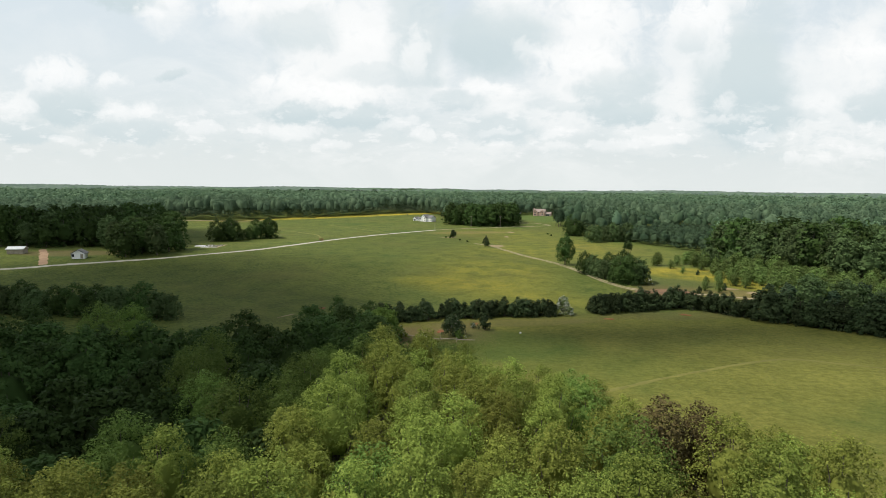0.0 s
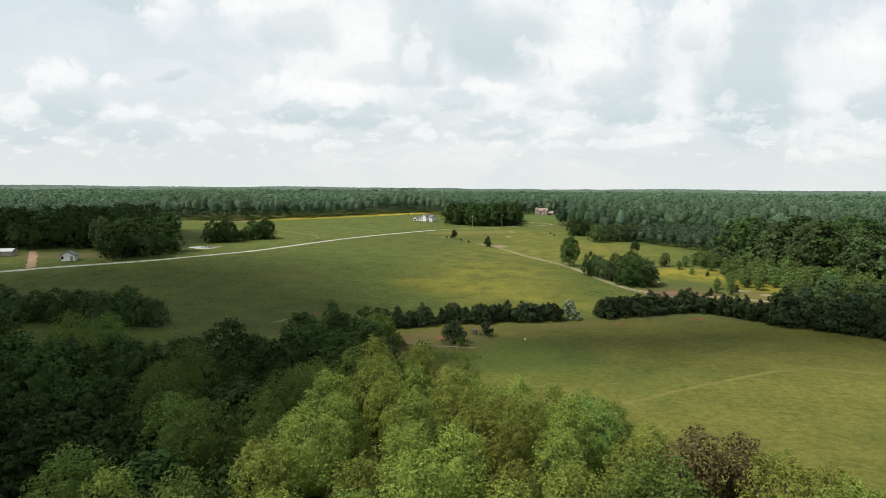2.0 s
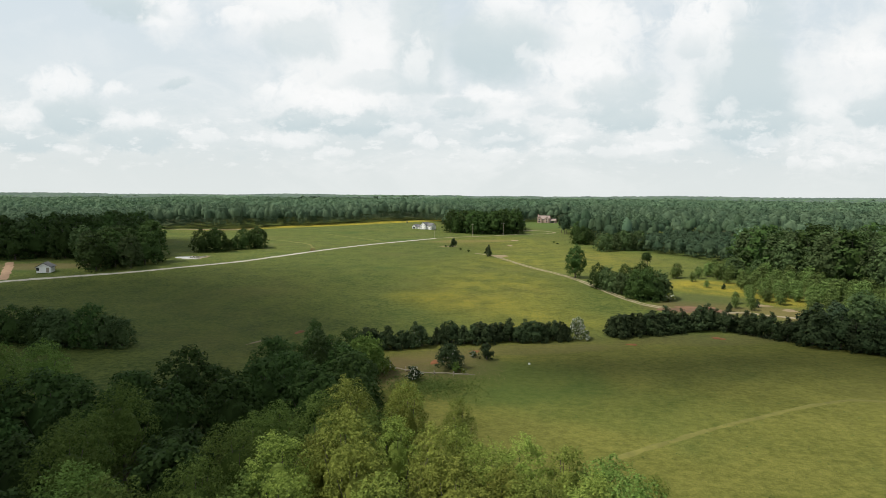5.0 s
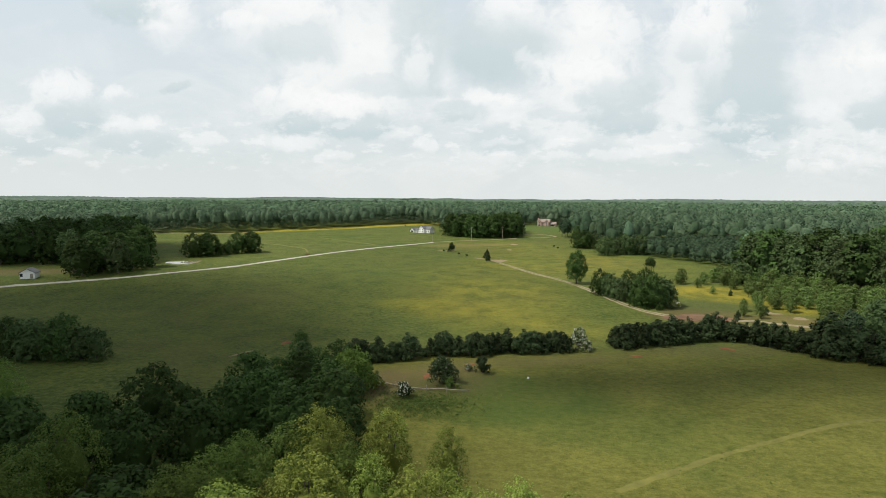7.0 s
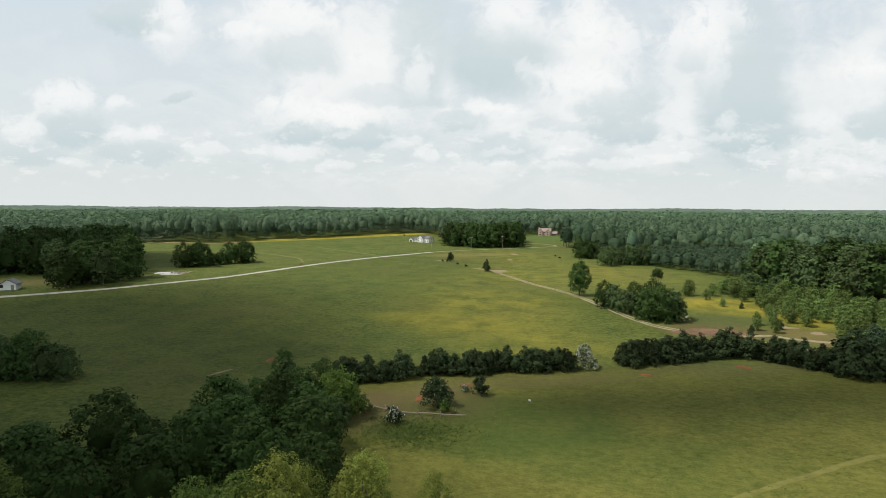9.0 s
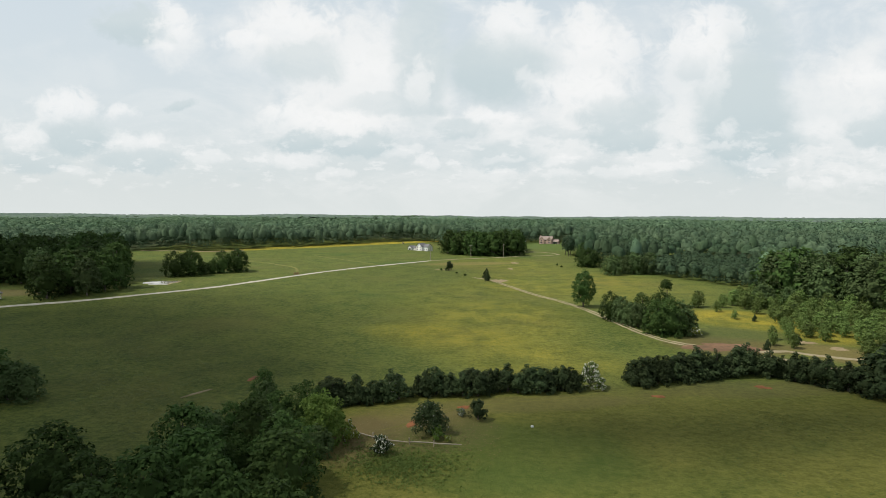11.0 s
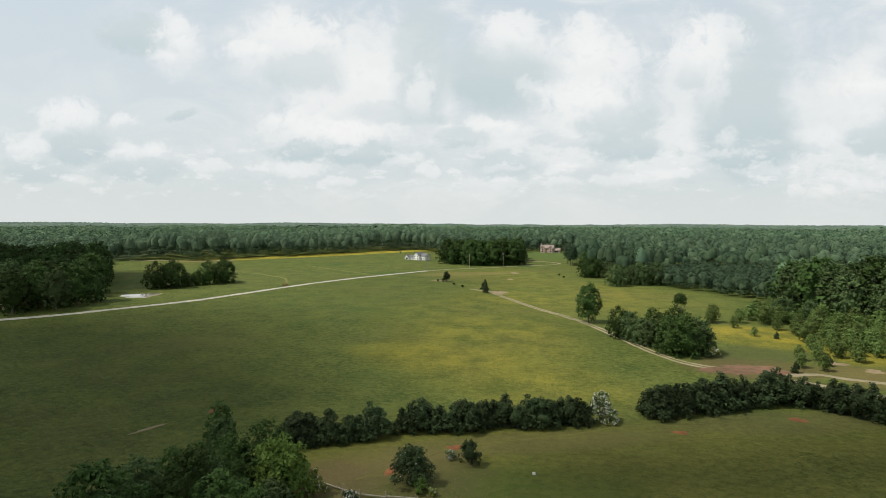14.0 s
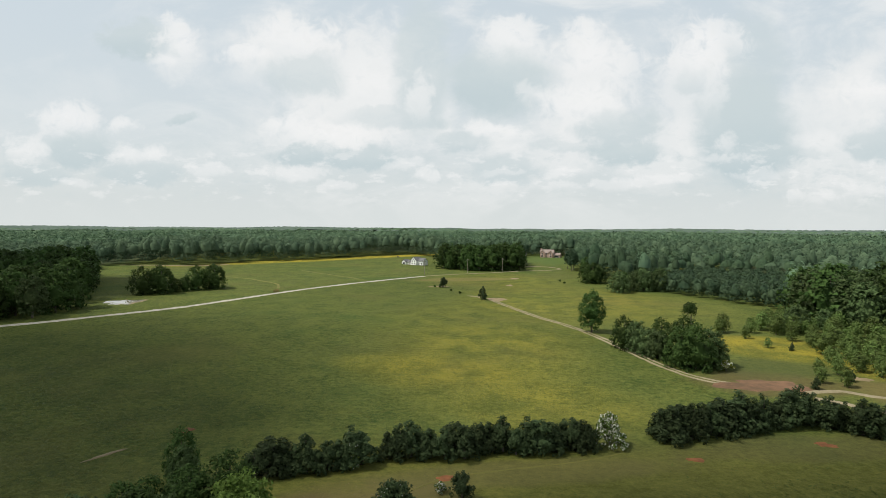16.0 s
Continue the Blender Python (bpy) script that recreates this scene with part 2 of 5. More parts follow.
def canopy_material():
    """Treetops seen from far away: patches of lighter and darker wood, distance haze painted in as a bluish grey tint.
    """
    m, n = material("far_canopy_hazed")
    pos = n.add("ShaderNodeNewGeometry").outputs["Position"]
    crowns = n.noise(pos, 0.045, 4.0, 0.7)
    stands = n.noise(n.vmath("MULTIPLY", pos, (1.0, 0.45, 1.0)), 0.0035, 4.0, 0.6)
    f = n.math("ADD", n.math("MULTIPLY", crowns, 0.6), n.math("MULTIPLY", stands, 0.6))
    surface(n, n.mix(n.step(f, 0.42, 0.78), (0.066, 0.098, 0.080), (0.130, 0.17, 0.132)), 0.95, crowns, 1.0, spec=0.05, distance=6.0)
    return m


CANOPY_HAZED = canopy_material()
BLOSSOM = leaf_material("blossom", (0.45, 0.46, 0.38), (0.8, 0.8, 0.72), 0.3)


def simple_material(name, a, b, scale, rough=0.9, bump=0.3, metal=0.0):
    m, n = material(name)
    pos = n.add("ShaderNodeTexCoord").outputs["Object"]
    fine = n.noise(pos, scale, 6.0, 0.65)
    big = n.noise(pos, scale * 0.13, 3.0)
    f = n.math("ADD", n.math("MULTIPLY", fine, 0.6), n.math("MULTIPLY", big, 0.5))
    surface(n, n.mix(n.step(f, 0.3, 0.8), a, b), rough, fine, bump, metal)
    return m


BARK = simple_material("bark", (0.05, 0.042, 0.034), (0.15, 0.13, 0.105), 6.0, 0.95, 0.8)
GRAVEL = simple_material("gravel", (0.27, 0.25, 0.205), (0.43, 0.40, 0.34), 1.3, 0.95, 0.4)
DUST = simple_material("track_dust", (0.16, 0.135, 0.075), (0.29, 0.245, 0.16), 0.9, 0.95, 0.4)
RED_CLAY = simple_material("red_clay", (0.11, 0.048, 0.020), (0.30, 0.115, 0.045), 0.8, 0.95, 0.5)
BROWN_CLAY = simple_material("brown_clay", (0.085, 0.055, 0.030), (0.20, 0.11, 0.062), 0.6, 0.95, 0.5)
PALE_CLAY = simple_material("pale_clay", (0.15, 0.115, 0.06), (0.26, 0.20, 0.12), 0.6, 0.95, 0.5)
WORN_GRASS = simple_material("worn_grass", (0.098, 0.096, 0.021), (0.168, 0.157, 0.036), 0.7, 0.95, 0.4)
WHITE_PAINT = simple_material("white_siding", (0.72, 0.72, 0.69), (0.82, 0.82, 0.80), 1.2, 0.6, 0.1)
BRICK = simple_material("pink_brick", (0.40, 0.27, 0.22), (0.52, 0.38, 0.32), 2.5, 0.9, 0.3)
ROOF_GREY = simple_material("grey_shingle", (0.10, 0.10, 0.105), (0.17, 0.17, 0.175), 2.0, 0.9, 0.3)
ROOF_BUFF = simple_material("buff_shingle", (0.21, 0.16, 0.14), (0.31, 0.25, 0.22), 2.0, 0.9, 0.3)
ROOF_METAL = simple_material("pale_metal_roof", (0.5, 0.51, 0.52), (0.68, 0.69, 0.69), 0.7, 0.4, 0.1, 0.3)
WOOD_GREY = simple_material("weathered_wood", (0.20, 0.17, 0.13), (0.38, 0.34, 0.27), 5.0, 0.9, 0.4)
RUST = simple_material("rusty_steel", (0.12, 0.05, 0.03), (0.24, 0.11, 0.06), 4.0, 0.7, 0.3, 0.3)
WINDOW_GLASS = bpy.data.materials.new("window_glass")
WINDOW_GLASS.use_nodes = True
surface(Nodes(WINDOW_GLASS.node_tree), (0.03, 0.035, 0.04), 0.08, spec=0.6)
# part of the sky's glare on the water is put into this pale base
WATER, _n = material("pond_water")
surface(_n, (0.30, 0.28, 0.22), 0.03, _n.noise(_n.add("ShaderNodeTexCoord").outputs["Object"], 2.0, 3.0), 0.02, spec=0.8)
SALT = simple_material("white_block", (0.6, 0.6, 0.58), (0.8, 0.8, 0.78), 8.0, 0.7, 0.2)


def pasture_material():
    """Grazed pasture: olive near field, greener main field, drifts of yellow flowers that also paint in a sun patch,
    trodden and clayey spots.
    """
    m, n = material("pasture")
    pos = n.add("ShaderNodeNewGeometry").outputs["Position"]
    x, y, _z = n.sep(pos)
    flat = n.xyz(x, y, 0.0)
    broad = n.noise(flat, 0.018, 4.0, 0.6)
    mid = n.noise(flat, 0.11, 5.0, 0.62)
    fine = n.noise(n.xyz(n.math("MULTIPLY", x, 0.8), y, 0.0), 0.85, 8.0, 0.78)
    speck = n.noise(flat, 2.6, 4.0, 0.7)
    wob = n.math("ADD", n.math("MULTIPLY", n.math("SUBTRACT", mid, 0.5), 2.2), n.math("MULTIPLY", n.math("SUBTRACT", broad, 0.5), 1.2))
    tone = n.math("ADD", n.math("MULTIPLY", mid, 0.24), n.math("ADD", n.math("MULTIPLY", fine, 0.60), n.math("MULTIPLY", speck, 0.26)))
    near = n.mix(n.step(tone, 0.40, 0.70), (0.076, 0.086, 0.016), (0.178, 0.172, 0.040))
    main = n.mix(n.step(tone, 0.43, 0.67), (0.036, 0.060, 0.013), (0.130, 0.145, 0.034))
    edge = n.math("ADD", n.math("MULTIPLY", x, -0.12), y)
    col = n.mix(n.math("MAXIMUM", n.step(edge, 150, 164), n.step(x, -24, -46)), near, main)
    # broad greener and browner drifts
    col = n.mix(n.math("MULTIPLY", n.step(broad, 0.5, 0.68), 0.35), col, (0.115, 0.105, 0.035))
    col = n.mix(n.math("MULTIPLY", n.step(broad, 0.46, 0.30), 0.5), col, (0.045, 0.085, 0.02))
    # flowers; those round (-20, 200) also paint in a sunlit patch of the main field: centre, half axes, turn, amount
    for cx, cy, rx, ry, turn, amount in ((66, 230, 17, 13, -20, 0.65), (82, 213, 9, 10, 0, 0.5), (-8, 208, 24, 40, 10, 0.18), (-33, 204, 13, 8, 0, 0.2), (-18, 196, 20, 10, 0, 0.18),
                                         (8, 178, 18, 14, 0, 0.18), (16, 320, 42, 60, 12, 0.17), (-12, 255, 34, 60, 0, 0.12),
                                         (-160, 546, 130, 13, 43, 0.85), (-115, 600, 45, 10, 43, 0.6), (50, 300, 30, 50, 0, 0.10),
                                         (-12, 400, 40, 40, 0, 0.15)):
        e = n.ellipse(x, y, cx, cy, rx, ry, turn, 0.6, wob)
        drift = n.step(n.math("ADD", n.math("MULTIPLY", speck, 0.5), n.math("MULTIPLY", mid, 0.6)), 0.47, 0.66)
        fac = n.math("MULTIPLY", e, n.math("MULTIPLY", n.math("ADD", n.math("MULTIPLY", drift, 0.76), 0.24), amount))
        col = n.mix(fac, col, (0.38, 0.29, 0.03))
    # trodden, drier ground by the hedges and the wood's edge
    for cx, cy, rx, ry, turn, amount, c in ((-17, 134, 13, 9, 25, 0.75, (0.17, 0.135, 0.055)), (-26, 130, 6, 10, 0, 0.6, (0.13, 0.10, 0.045)), (0, 149, 24, 4, 17, 0.4, (0.15, 0.125, 0.055)),
                                            (48, 166, 26, 5, 15, 0.3, (0.13, 0.10, 0.05)), (54, 199, 16, 8, 0, 0.5, (0.13, 0.085, 0.045)), (58, 211, 12, 7, 0, 0.6, (0.075, 0.085, 0.028)),
                                            (76, 196, 9, 8, 0, 0.6, (0.16, 0.12, 0.05)), (-34, 402, 30, 10, 20, 0.6, (0.19, 0.155, 0.06)),
                                            (-205, 236, 24, 9, 10, 0.6, (0.14, 0.105, 0.05)), (18, 570, 26, 60, 0, 0.7, (0.075, 0.115, 0.03))):
        e = n.ellipse(x, y, cx, cy, rx, ry, turn, 0.6, wob)
        col = n.mix(n.math("MULTIPLY", e, amount), col, c)
    # lusher grass in the hollow of the near field
    for cx, cy, rx, ry, turn, amount in ((-2, 128, 17, 13, 10, 0.55), (14, 118, 22, 10, 0, 0.3)):
        e = n.ellipse(x, y, cx, cy, rx, ry, turn, 0.8, wob)
        col = n.mix(n.math("MULTIPLY", e, amount), col, n.mix(fine, (0.035, 0.07, 0.012), (0.085, 0.125, 0.028)))
    # forest floor far off and under the woods in front
    wood = n.math("MAXIMUM", n.step(y, 640, 700), n.math("MAXIMUM", n.step(x, -300, -330), n.step(n.math("SUBTRACT", x, n.math("MULTIPLY", y, 0.16)), 62, 70)))
    col = n.mix(n.math("MULTIPLY", wood, 0.85), col, (0.058, 0.075, 0.038))
    relief = n.math("ADD", n.math("MULTIPLY", fine, 0.7), n.math("MULTIPLY", speck, 0.3))
    surface(n, col, 0.95, relief, 0.9, spec=0.1, distance=0.55)
    return m


PASTURE = pasture_material()


# ---------------------------------------------------------------- ground
def smooth(a, b, x):
    t = np.clip((x - a) / (b - a), 0, 1)
    return t * t * (3 - 2 * t)


def height(x, y):
    """The lie of the land: flat near field, a slow rise behind the hedges, low hills far off."""
    x, y = np.asarray(x, float), np.asarray(y, float)
    z = 3.5 * smooth(165, 245, y) + 4.0 * smooth(380, 650, y)
    z = z + 0.22 * np.sin(x / 19 + 1) * np.sin(y / 27 + 0.5)
    d = np.hypot(x, y)
    hills = 3.2 * np.sin(x / 410 + 0.6 + y / 900) + 2.4 * np.sin(x / 190 + 2.0 - y / 700) + 2.5 * np.sin(y / 520 + 1.0)
    return z + smooth(900, 2600, d) * hills


def hz(x, y):
    return float(height(x, y))


def mesh_from(name, verts, faces, mat, smooth_shade=False):
    me = bpy.data.meshes.new(name)
    me.from_pydata([tuple(v) for v in verts] if not isinstance(verts, list) else verts, [], faces)
    me.materials.append(mat)
    if smooth_shade:
        me.polygons.foreach_set("use_smooth", [True] * len(me.polygons))
    me.update()
    return me


def fast_mesh(name, verts, faces, mat, smooth_shade=False):
    """verts (n, 3) and faces (m, k) as arrays, k = 3 or 4."""
    me = bpy.data.meshes.new(name)
    verts, faces = np.asarray(verts, np.float32), np.asarray(faces, np.int32)
    k = faces.shape[1]
    me.vertices.add(len(verts))
    me.vertices.foreach_set("co", verts.ravel())
    me.loops.add(faces.size)
    me.loops.foreach_set("vertex_index", faces.ravel())
    me.polygons.add(len(faces))
    me.polygons.foreach_set("loop_start", np.arange(0, faces.size, k, dtype=np.int32))
    me.polygons.foreach_set("loop_total", np.full(len(faces), k, np.int32))
    me.materials.append(mat)
    if smooth_shade:
        me.polygons.foreach_set("use_smooth", np.ones(len(faces), bool))
    me.update(calc_edges=True)
    return me


def grid_faces(rows, cols):
    i = np.arange((rows - 1) * cols).reshape(rows - 1, cols)[:, :-1].ravel()
    return np.stack([i, i + 1, i + cols + 1, i + cols], 1)


def build_ground():
    xs = np.concatenate([np.linspace(-4900, -420, 40)[:-1], np.linspace(-420, -150, 50)[:-1], np.linspace(-150, 120, 82)[:-1],
                         np.linspace(120, 420, 40)[:-1], np.linspace(420, 4900, 40)])
    ys = np.concatenate([np.linspace(-4000, -60, 24)[:-1], np.linspace(-60, 60, 30)[:-1], np.linspace(60, 340, 86)[:-1],
                         np.linspace(340, 720, 60)[:-1], np.linspace(720, 4950, 70)])
    gx, gy = np.meshgrid(xs, ys)
    v = np.stack([gx.ravel(), gy.ravel(), height(gx, gy).ravel()], 1)
    ob = new("ground", fast_mesh("ground", v, grid_faces(len(ys), len(xs)), PASTURE, True))
    tagged(ob, "gently rolling olive-green pasture with yellow flower drifts", "ground", kind="structure")


build_ground()


def spline(points, step=2.0):
    """A smooth line through plan points."""
    p = np.array([points[0], *points, points[-1]], float)
    out = []
    for i in range(1, len(p) - 2):
        k = max(2, int(np.hypot(*(p[i + 1] - p[i])) / step))
        for t in np.arange(k) / k:
            a, b, c, d = p[i - 1], p[i], p[i + 1], p[i + 2]
            out.append(0.5 * (2 * b + (c - a) * t + (2 * a - 5 * b + 4 * c - d) * t * t + (3 * b - a - 3 * c + d) * t ** 3))
    out.append(p[-2])
    return np.array(out)


def ribbon(name, points, width, mat, label, lift=0.06, rough_edge=0.15, crown=0.05, seed=1, aside=0.0):
    rng = np.random.default_rng(seed)
    line = spline(points)
    way = np.gradient(line, axis=0)
    way /= np.linalg.norm(way, axis=1)[:, None] + 1e-9
    side = np.stack([-way[:, 1], way[:, 0]], 1)
    cols = np.array([-0.5, -0.28, 0, 0.28, 0.5])
    line = line + side * aside
    lifts = np.array([-0.12, 0.6, 1.0, 0.6, -0.12]) * crown + np.array([0, 1, 1, 1, 0]) * lift
    n = len(line)
    w = width * (1 + rough_edge * rng.normal(size=(n, 5)) * np.array([1, 0, 0, 0, 1]))
    px = line[:, :1] + side[:, :1] * cols * w
    py = line[:, 1:] + side[:, 1:] * cols * w
    v = np.stack([px.ravel(), py.ravel(), (height(px, py) + lifts).ravel()], 1)
    ob = new(name, fast_mesh(name, v, grid_faces(n, 5), mat, True))
    return tagged(ob, label, name.split(".")[0].replace("_", " "), kind="structure")


def blotch(name, cx, cy, rx, ry, turn, mat, label, seed, lift=0.05):
    """A bare patch of soil with a ragged rim, slightly proud in the middle."""
    rng = np.random.default_rng(seed)
    c, s = math.cos(radians(turn)), math.sin(radians(turn))
    ph = rng.uniform(0, 6.3, 5)
    verts, faces, seg = [(cx, cy, hz(cx, cy) + lift + 0.06)], [], 40
    for r in (0.5, 0.85, 1.0):
        for i in range(seg):
            a = 2 * math.pi * i / seg
            k = r * (1 + 0.22 * math.sin(2 * a + ph[0]) + 0.14 * math.sin(3 * a + ph[1]) + 0.12 * math.sin(5 * a + ph[2]) + 0.10 * math.sin(9 * a + ph[3]))
            u, w = rx * k * math.cos(a), ry * k * math.sin(a)
            px, py = cx + u * c - w * s, cy + u * s + w * c
            verts.append((px, py, hz(px, py) + (lift + 0.03 if r < 0.9 else -0.02)))
    for i in range(seg):
        j = (i + 1) % seg
        faces.append((0, 1 + i, 1 + j))
        for q in (0, 1):
            a, b = 1 + q * seg, 1 + (q + 1) * seg
            faces.append((a + i, b + i, b + j, a + j))
    ob = new(name, mesh_from(name, verts, faces, mat, True))
    return tagged(ob, label, "bare soil", kind="structure")


ribbon("gravel_road", [(-330, 120), (-262, 160), (-202, 197.5), (-187, 208.7), (-170, 219.5), (-153, 231), (-139, 249), (-129, 268), (-121.5, 291), (-111, 322),
                       (-97, 354), (-79, 390), (-61, 417)],
       3.6, GRAVEL, "pale gravel farm road crossing the pasture", seed=2)
ribbon("farm_lane", [(-61, 417), (-45, 430), (-24.5, 444), (-1, 464), (14.5, 471), (26, 481), (22, 492), (11, 500), (2, 500), (-1, 520)],
       2.0, DUST, "grassy farm lane running past the grove", rough_edge=0.3, seed=9)
for aside, k in ((-0.72, 3), (0.72, 4)):
    ribbon("dirt_track", [(-24, 324), (-14, 314), (-10.5, 305), (5, 270), (13.6, 254), (24.3, 228), (30.5, 213), (36.3, 203), (42, 198.5), (47, 197)],
           0.85, DUST, "dry dusty wheel rut worn into the grass", lift=0.04, crown=0.02, rough_edge=0.3, seed=k, aside=aside)
ribbon("dirt_track", [(58, 194.5), (65.5, 196.3), (70, 194), (84, 190)], 1.8, DUST, "dry dusty track beside young trees", seed=5)
ribbon("dirt_track", [(58, 191), (62.8, 188.7), (64.7, 185.7), (68, 184.5), (80, 180)], 1.8, DUST, "dry dusty track beside young trees", seed=6)
ribbon("cattle_path", [(-22, 133), (-16, 139), (-10.5, 145.5), (-4, 149), (2, 151.5), (9, 154.5), (15.5, 158.5)], 0.3, WORN_GRASS,
       "narrow pale path trodden along the hedge", lift=0.03, crown=0.02, rough_edge=0.4, seed=7)
ribbon("worn_path", [(12, 97), (21, 103.8), (32, 111.5), (45, 119.6), (57, 125.4), (66, 124), (74, 121.6), (84, 118)], 1.0, WORN_GRASS, "faint worn line through the grazed field",
       lift=0.03, crown=0.02, rough_edge=0.3, seed=14)
ribbon("worn_path", [(-180, 393), (-160, 384), (-146, 372), (-130, 356), (-120, 336)], 1.6, WORN_GRASS, "faint worn line through the far field", lift=0.03, crown=0.02, rough_edge=0.3, seed=15)
ribbon("worn_path", [(-150, 440), (-130, 424), (-110, 406), (-92, 389)], 1.8, WORN_GRASS, "faint worn line through the far field", lift=0.03, crown=0.02, rough_edge=0.3, seed=16)
ribbon("bare_strip", [(-300, 458), (-270, 461), (-240, 466), (-226, 480)], 6.0, PALE_CLAY, "pale bare strip along the wood's edge", rough_edge=0.2, seed=10)
ORANGE_CLAY = simple_material("orange_clay", (0.22, 0.135, 0.08), (0.36, 0.24, 0.15), 0.6, 0.95, 0.4)
ribbon("farm_drive", [(-193, 208), (-201, 217), (-209, 226), (-227, 245)], 3.2, ORANGE_CLAY, "orange clay driveway leaving the gravel road", seed=8)
blotch("clay_patch", 51, 197.5, 8.5, 4.2, 0, BROWN_CLAY, "bare reddish-brown clay beside the dirt track", 11)
blotch("clay_patch", -10.8, 313, 3.2, 7.0, 0, PALE_CLAY, "worn bare soil where tracks meet", 12)
blotch("clay_patch", -10.1, 145.9, 1.3, 0.8, 10, RED_CLAY, "small red clay scrape in the grass", 13)
blotch("clay_patch", -17.7, 136.5, 1.0, 1.3, 0, RED_CLAY, "small red clay scrape under a bush", 14)
blotch("clay_patch", 26, 157.6, 1.6, 0.6, 5, RED_CLAY, "small red clay scrape in the grass", 15)
blotch("clay_patch", 48.4, 167.1, 1.6, 1.0, 0, RED_CLAY, "red clay scrape near the hedge", 16)
blotch("clay_patch", -55.5, 156.8, 1.1, 1.6, 0, RED_CLAY, "small red clay scrape in the grass", 17)
blotch("clay_patch", -61.4, 145.8, 0.4, 3.2, -28, PALE_CLAY, "pale scar worn in the pasture", 18)
blotch("clay_patch", -44, 362, 5, 1.6, 5, PALE_CLAY, "pale bare soil in the pasture", 19)
blotch("clay_patch", -5, 412, 2.2, 5, 0, PALE_CLAY, "pale bare soil by the lane", 22)
blotch("clay_patch", -7, 372, 2.0, 3, 0, PALE_CLAY, "pale bare soil on the faint track", 23)
blotch("clay_patch", 73, 205, 2.6, 1.6, 0, PALE_CLAY, "pale bare soil among young trees", 20)
blotch("clay_patch", 79, 200, 2.2, 1.4, 0, PALE_CLAY, "pale bare soil among young trees", 21)


# ---------------------------------------------------------------- clouds out of view, for their shade
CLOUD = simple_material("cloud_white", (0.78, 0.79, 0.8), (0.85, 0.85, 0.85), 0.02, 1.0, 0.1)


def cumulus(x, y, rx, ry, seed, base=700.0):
    """An unseen heaped cloud with a flat base, added to shade the ground round (x, y)."""
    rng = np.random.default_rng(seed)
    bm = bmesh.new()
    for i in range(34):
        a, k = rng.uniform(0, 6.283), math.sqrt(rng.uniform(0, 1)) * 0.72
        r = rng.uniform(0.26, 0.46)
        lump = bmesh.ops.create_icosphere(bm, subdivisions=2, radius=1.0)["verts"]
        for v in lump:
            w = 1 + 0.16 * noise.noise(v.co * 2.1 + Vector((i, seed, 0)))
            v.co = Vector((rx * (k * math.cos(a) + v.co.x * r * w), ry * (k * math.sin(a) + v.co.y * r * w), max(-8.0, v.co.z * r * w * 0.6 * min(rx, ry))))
    me = bpy.data.meshes.new("shade_cloud")
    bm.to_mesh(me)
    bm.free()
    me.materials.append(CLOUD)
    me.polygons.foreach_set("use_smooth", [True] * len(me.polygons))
    ob = new("shade_cloud", me)
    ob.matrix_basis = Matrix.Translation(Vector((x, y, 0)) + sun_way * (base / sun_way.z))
    tagged(ob, "unseen white heaped cloud added to shade the pasture", "cloud", kind="structure")


# unseen, added for shade; some imitate darkening at the view's left and lower edges
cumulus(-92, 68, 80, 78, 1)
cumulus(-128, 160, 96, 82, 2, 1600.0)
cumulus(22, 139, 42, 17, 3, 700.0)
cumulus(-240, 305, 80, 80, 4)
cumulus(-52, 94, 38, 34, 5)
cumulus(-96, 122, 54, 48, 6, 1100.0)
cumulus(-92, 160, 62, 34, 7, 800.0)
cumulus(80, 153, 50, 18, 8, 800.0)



# ---------------------------------------------------------------- trees
def part(name, me, parent, label="", m=None):
    ob = new(name, me)
    ob.parent = parent
    if m is not None:
        ob.matrix_basis = m
    return tagged(ob, label) if label else ob


def rand_dirs(rng, n, up=0.0):
    d = rng.normal(size=(n, 3))
    d[:, 2] += up
    return d / np.linalg.norm(d, axis=1)[:, None]


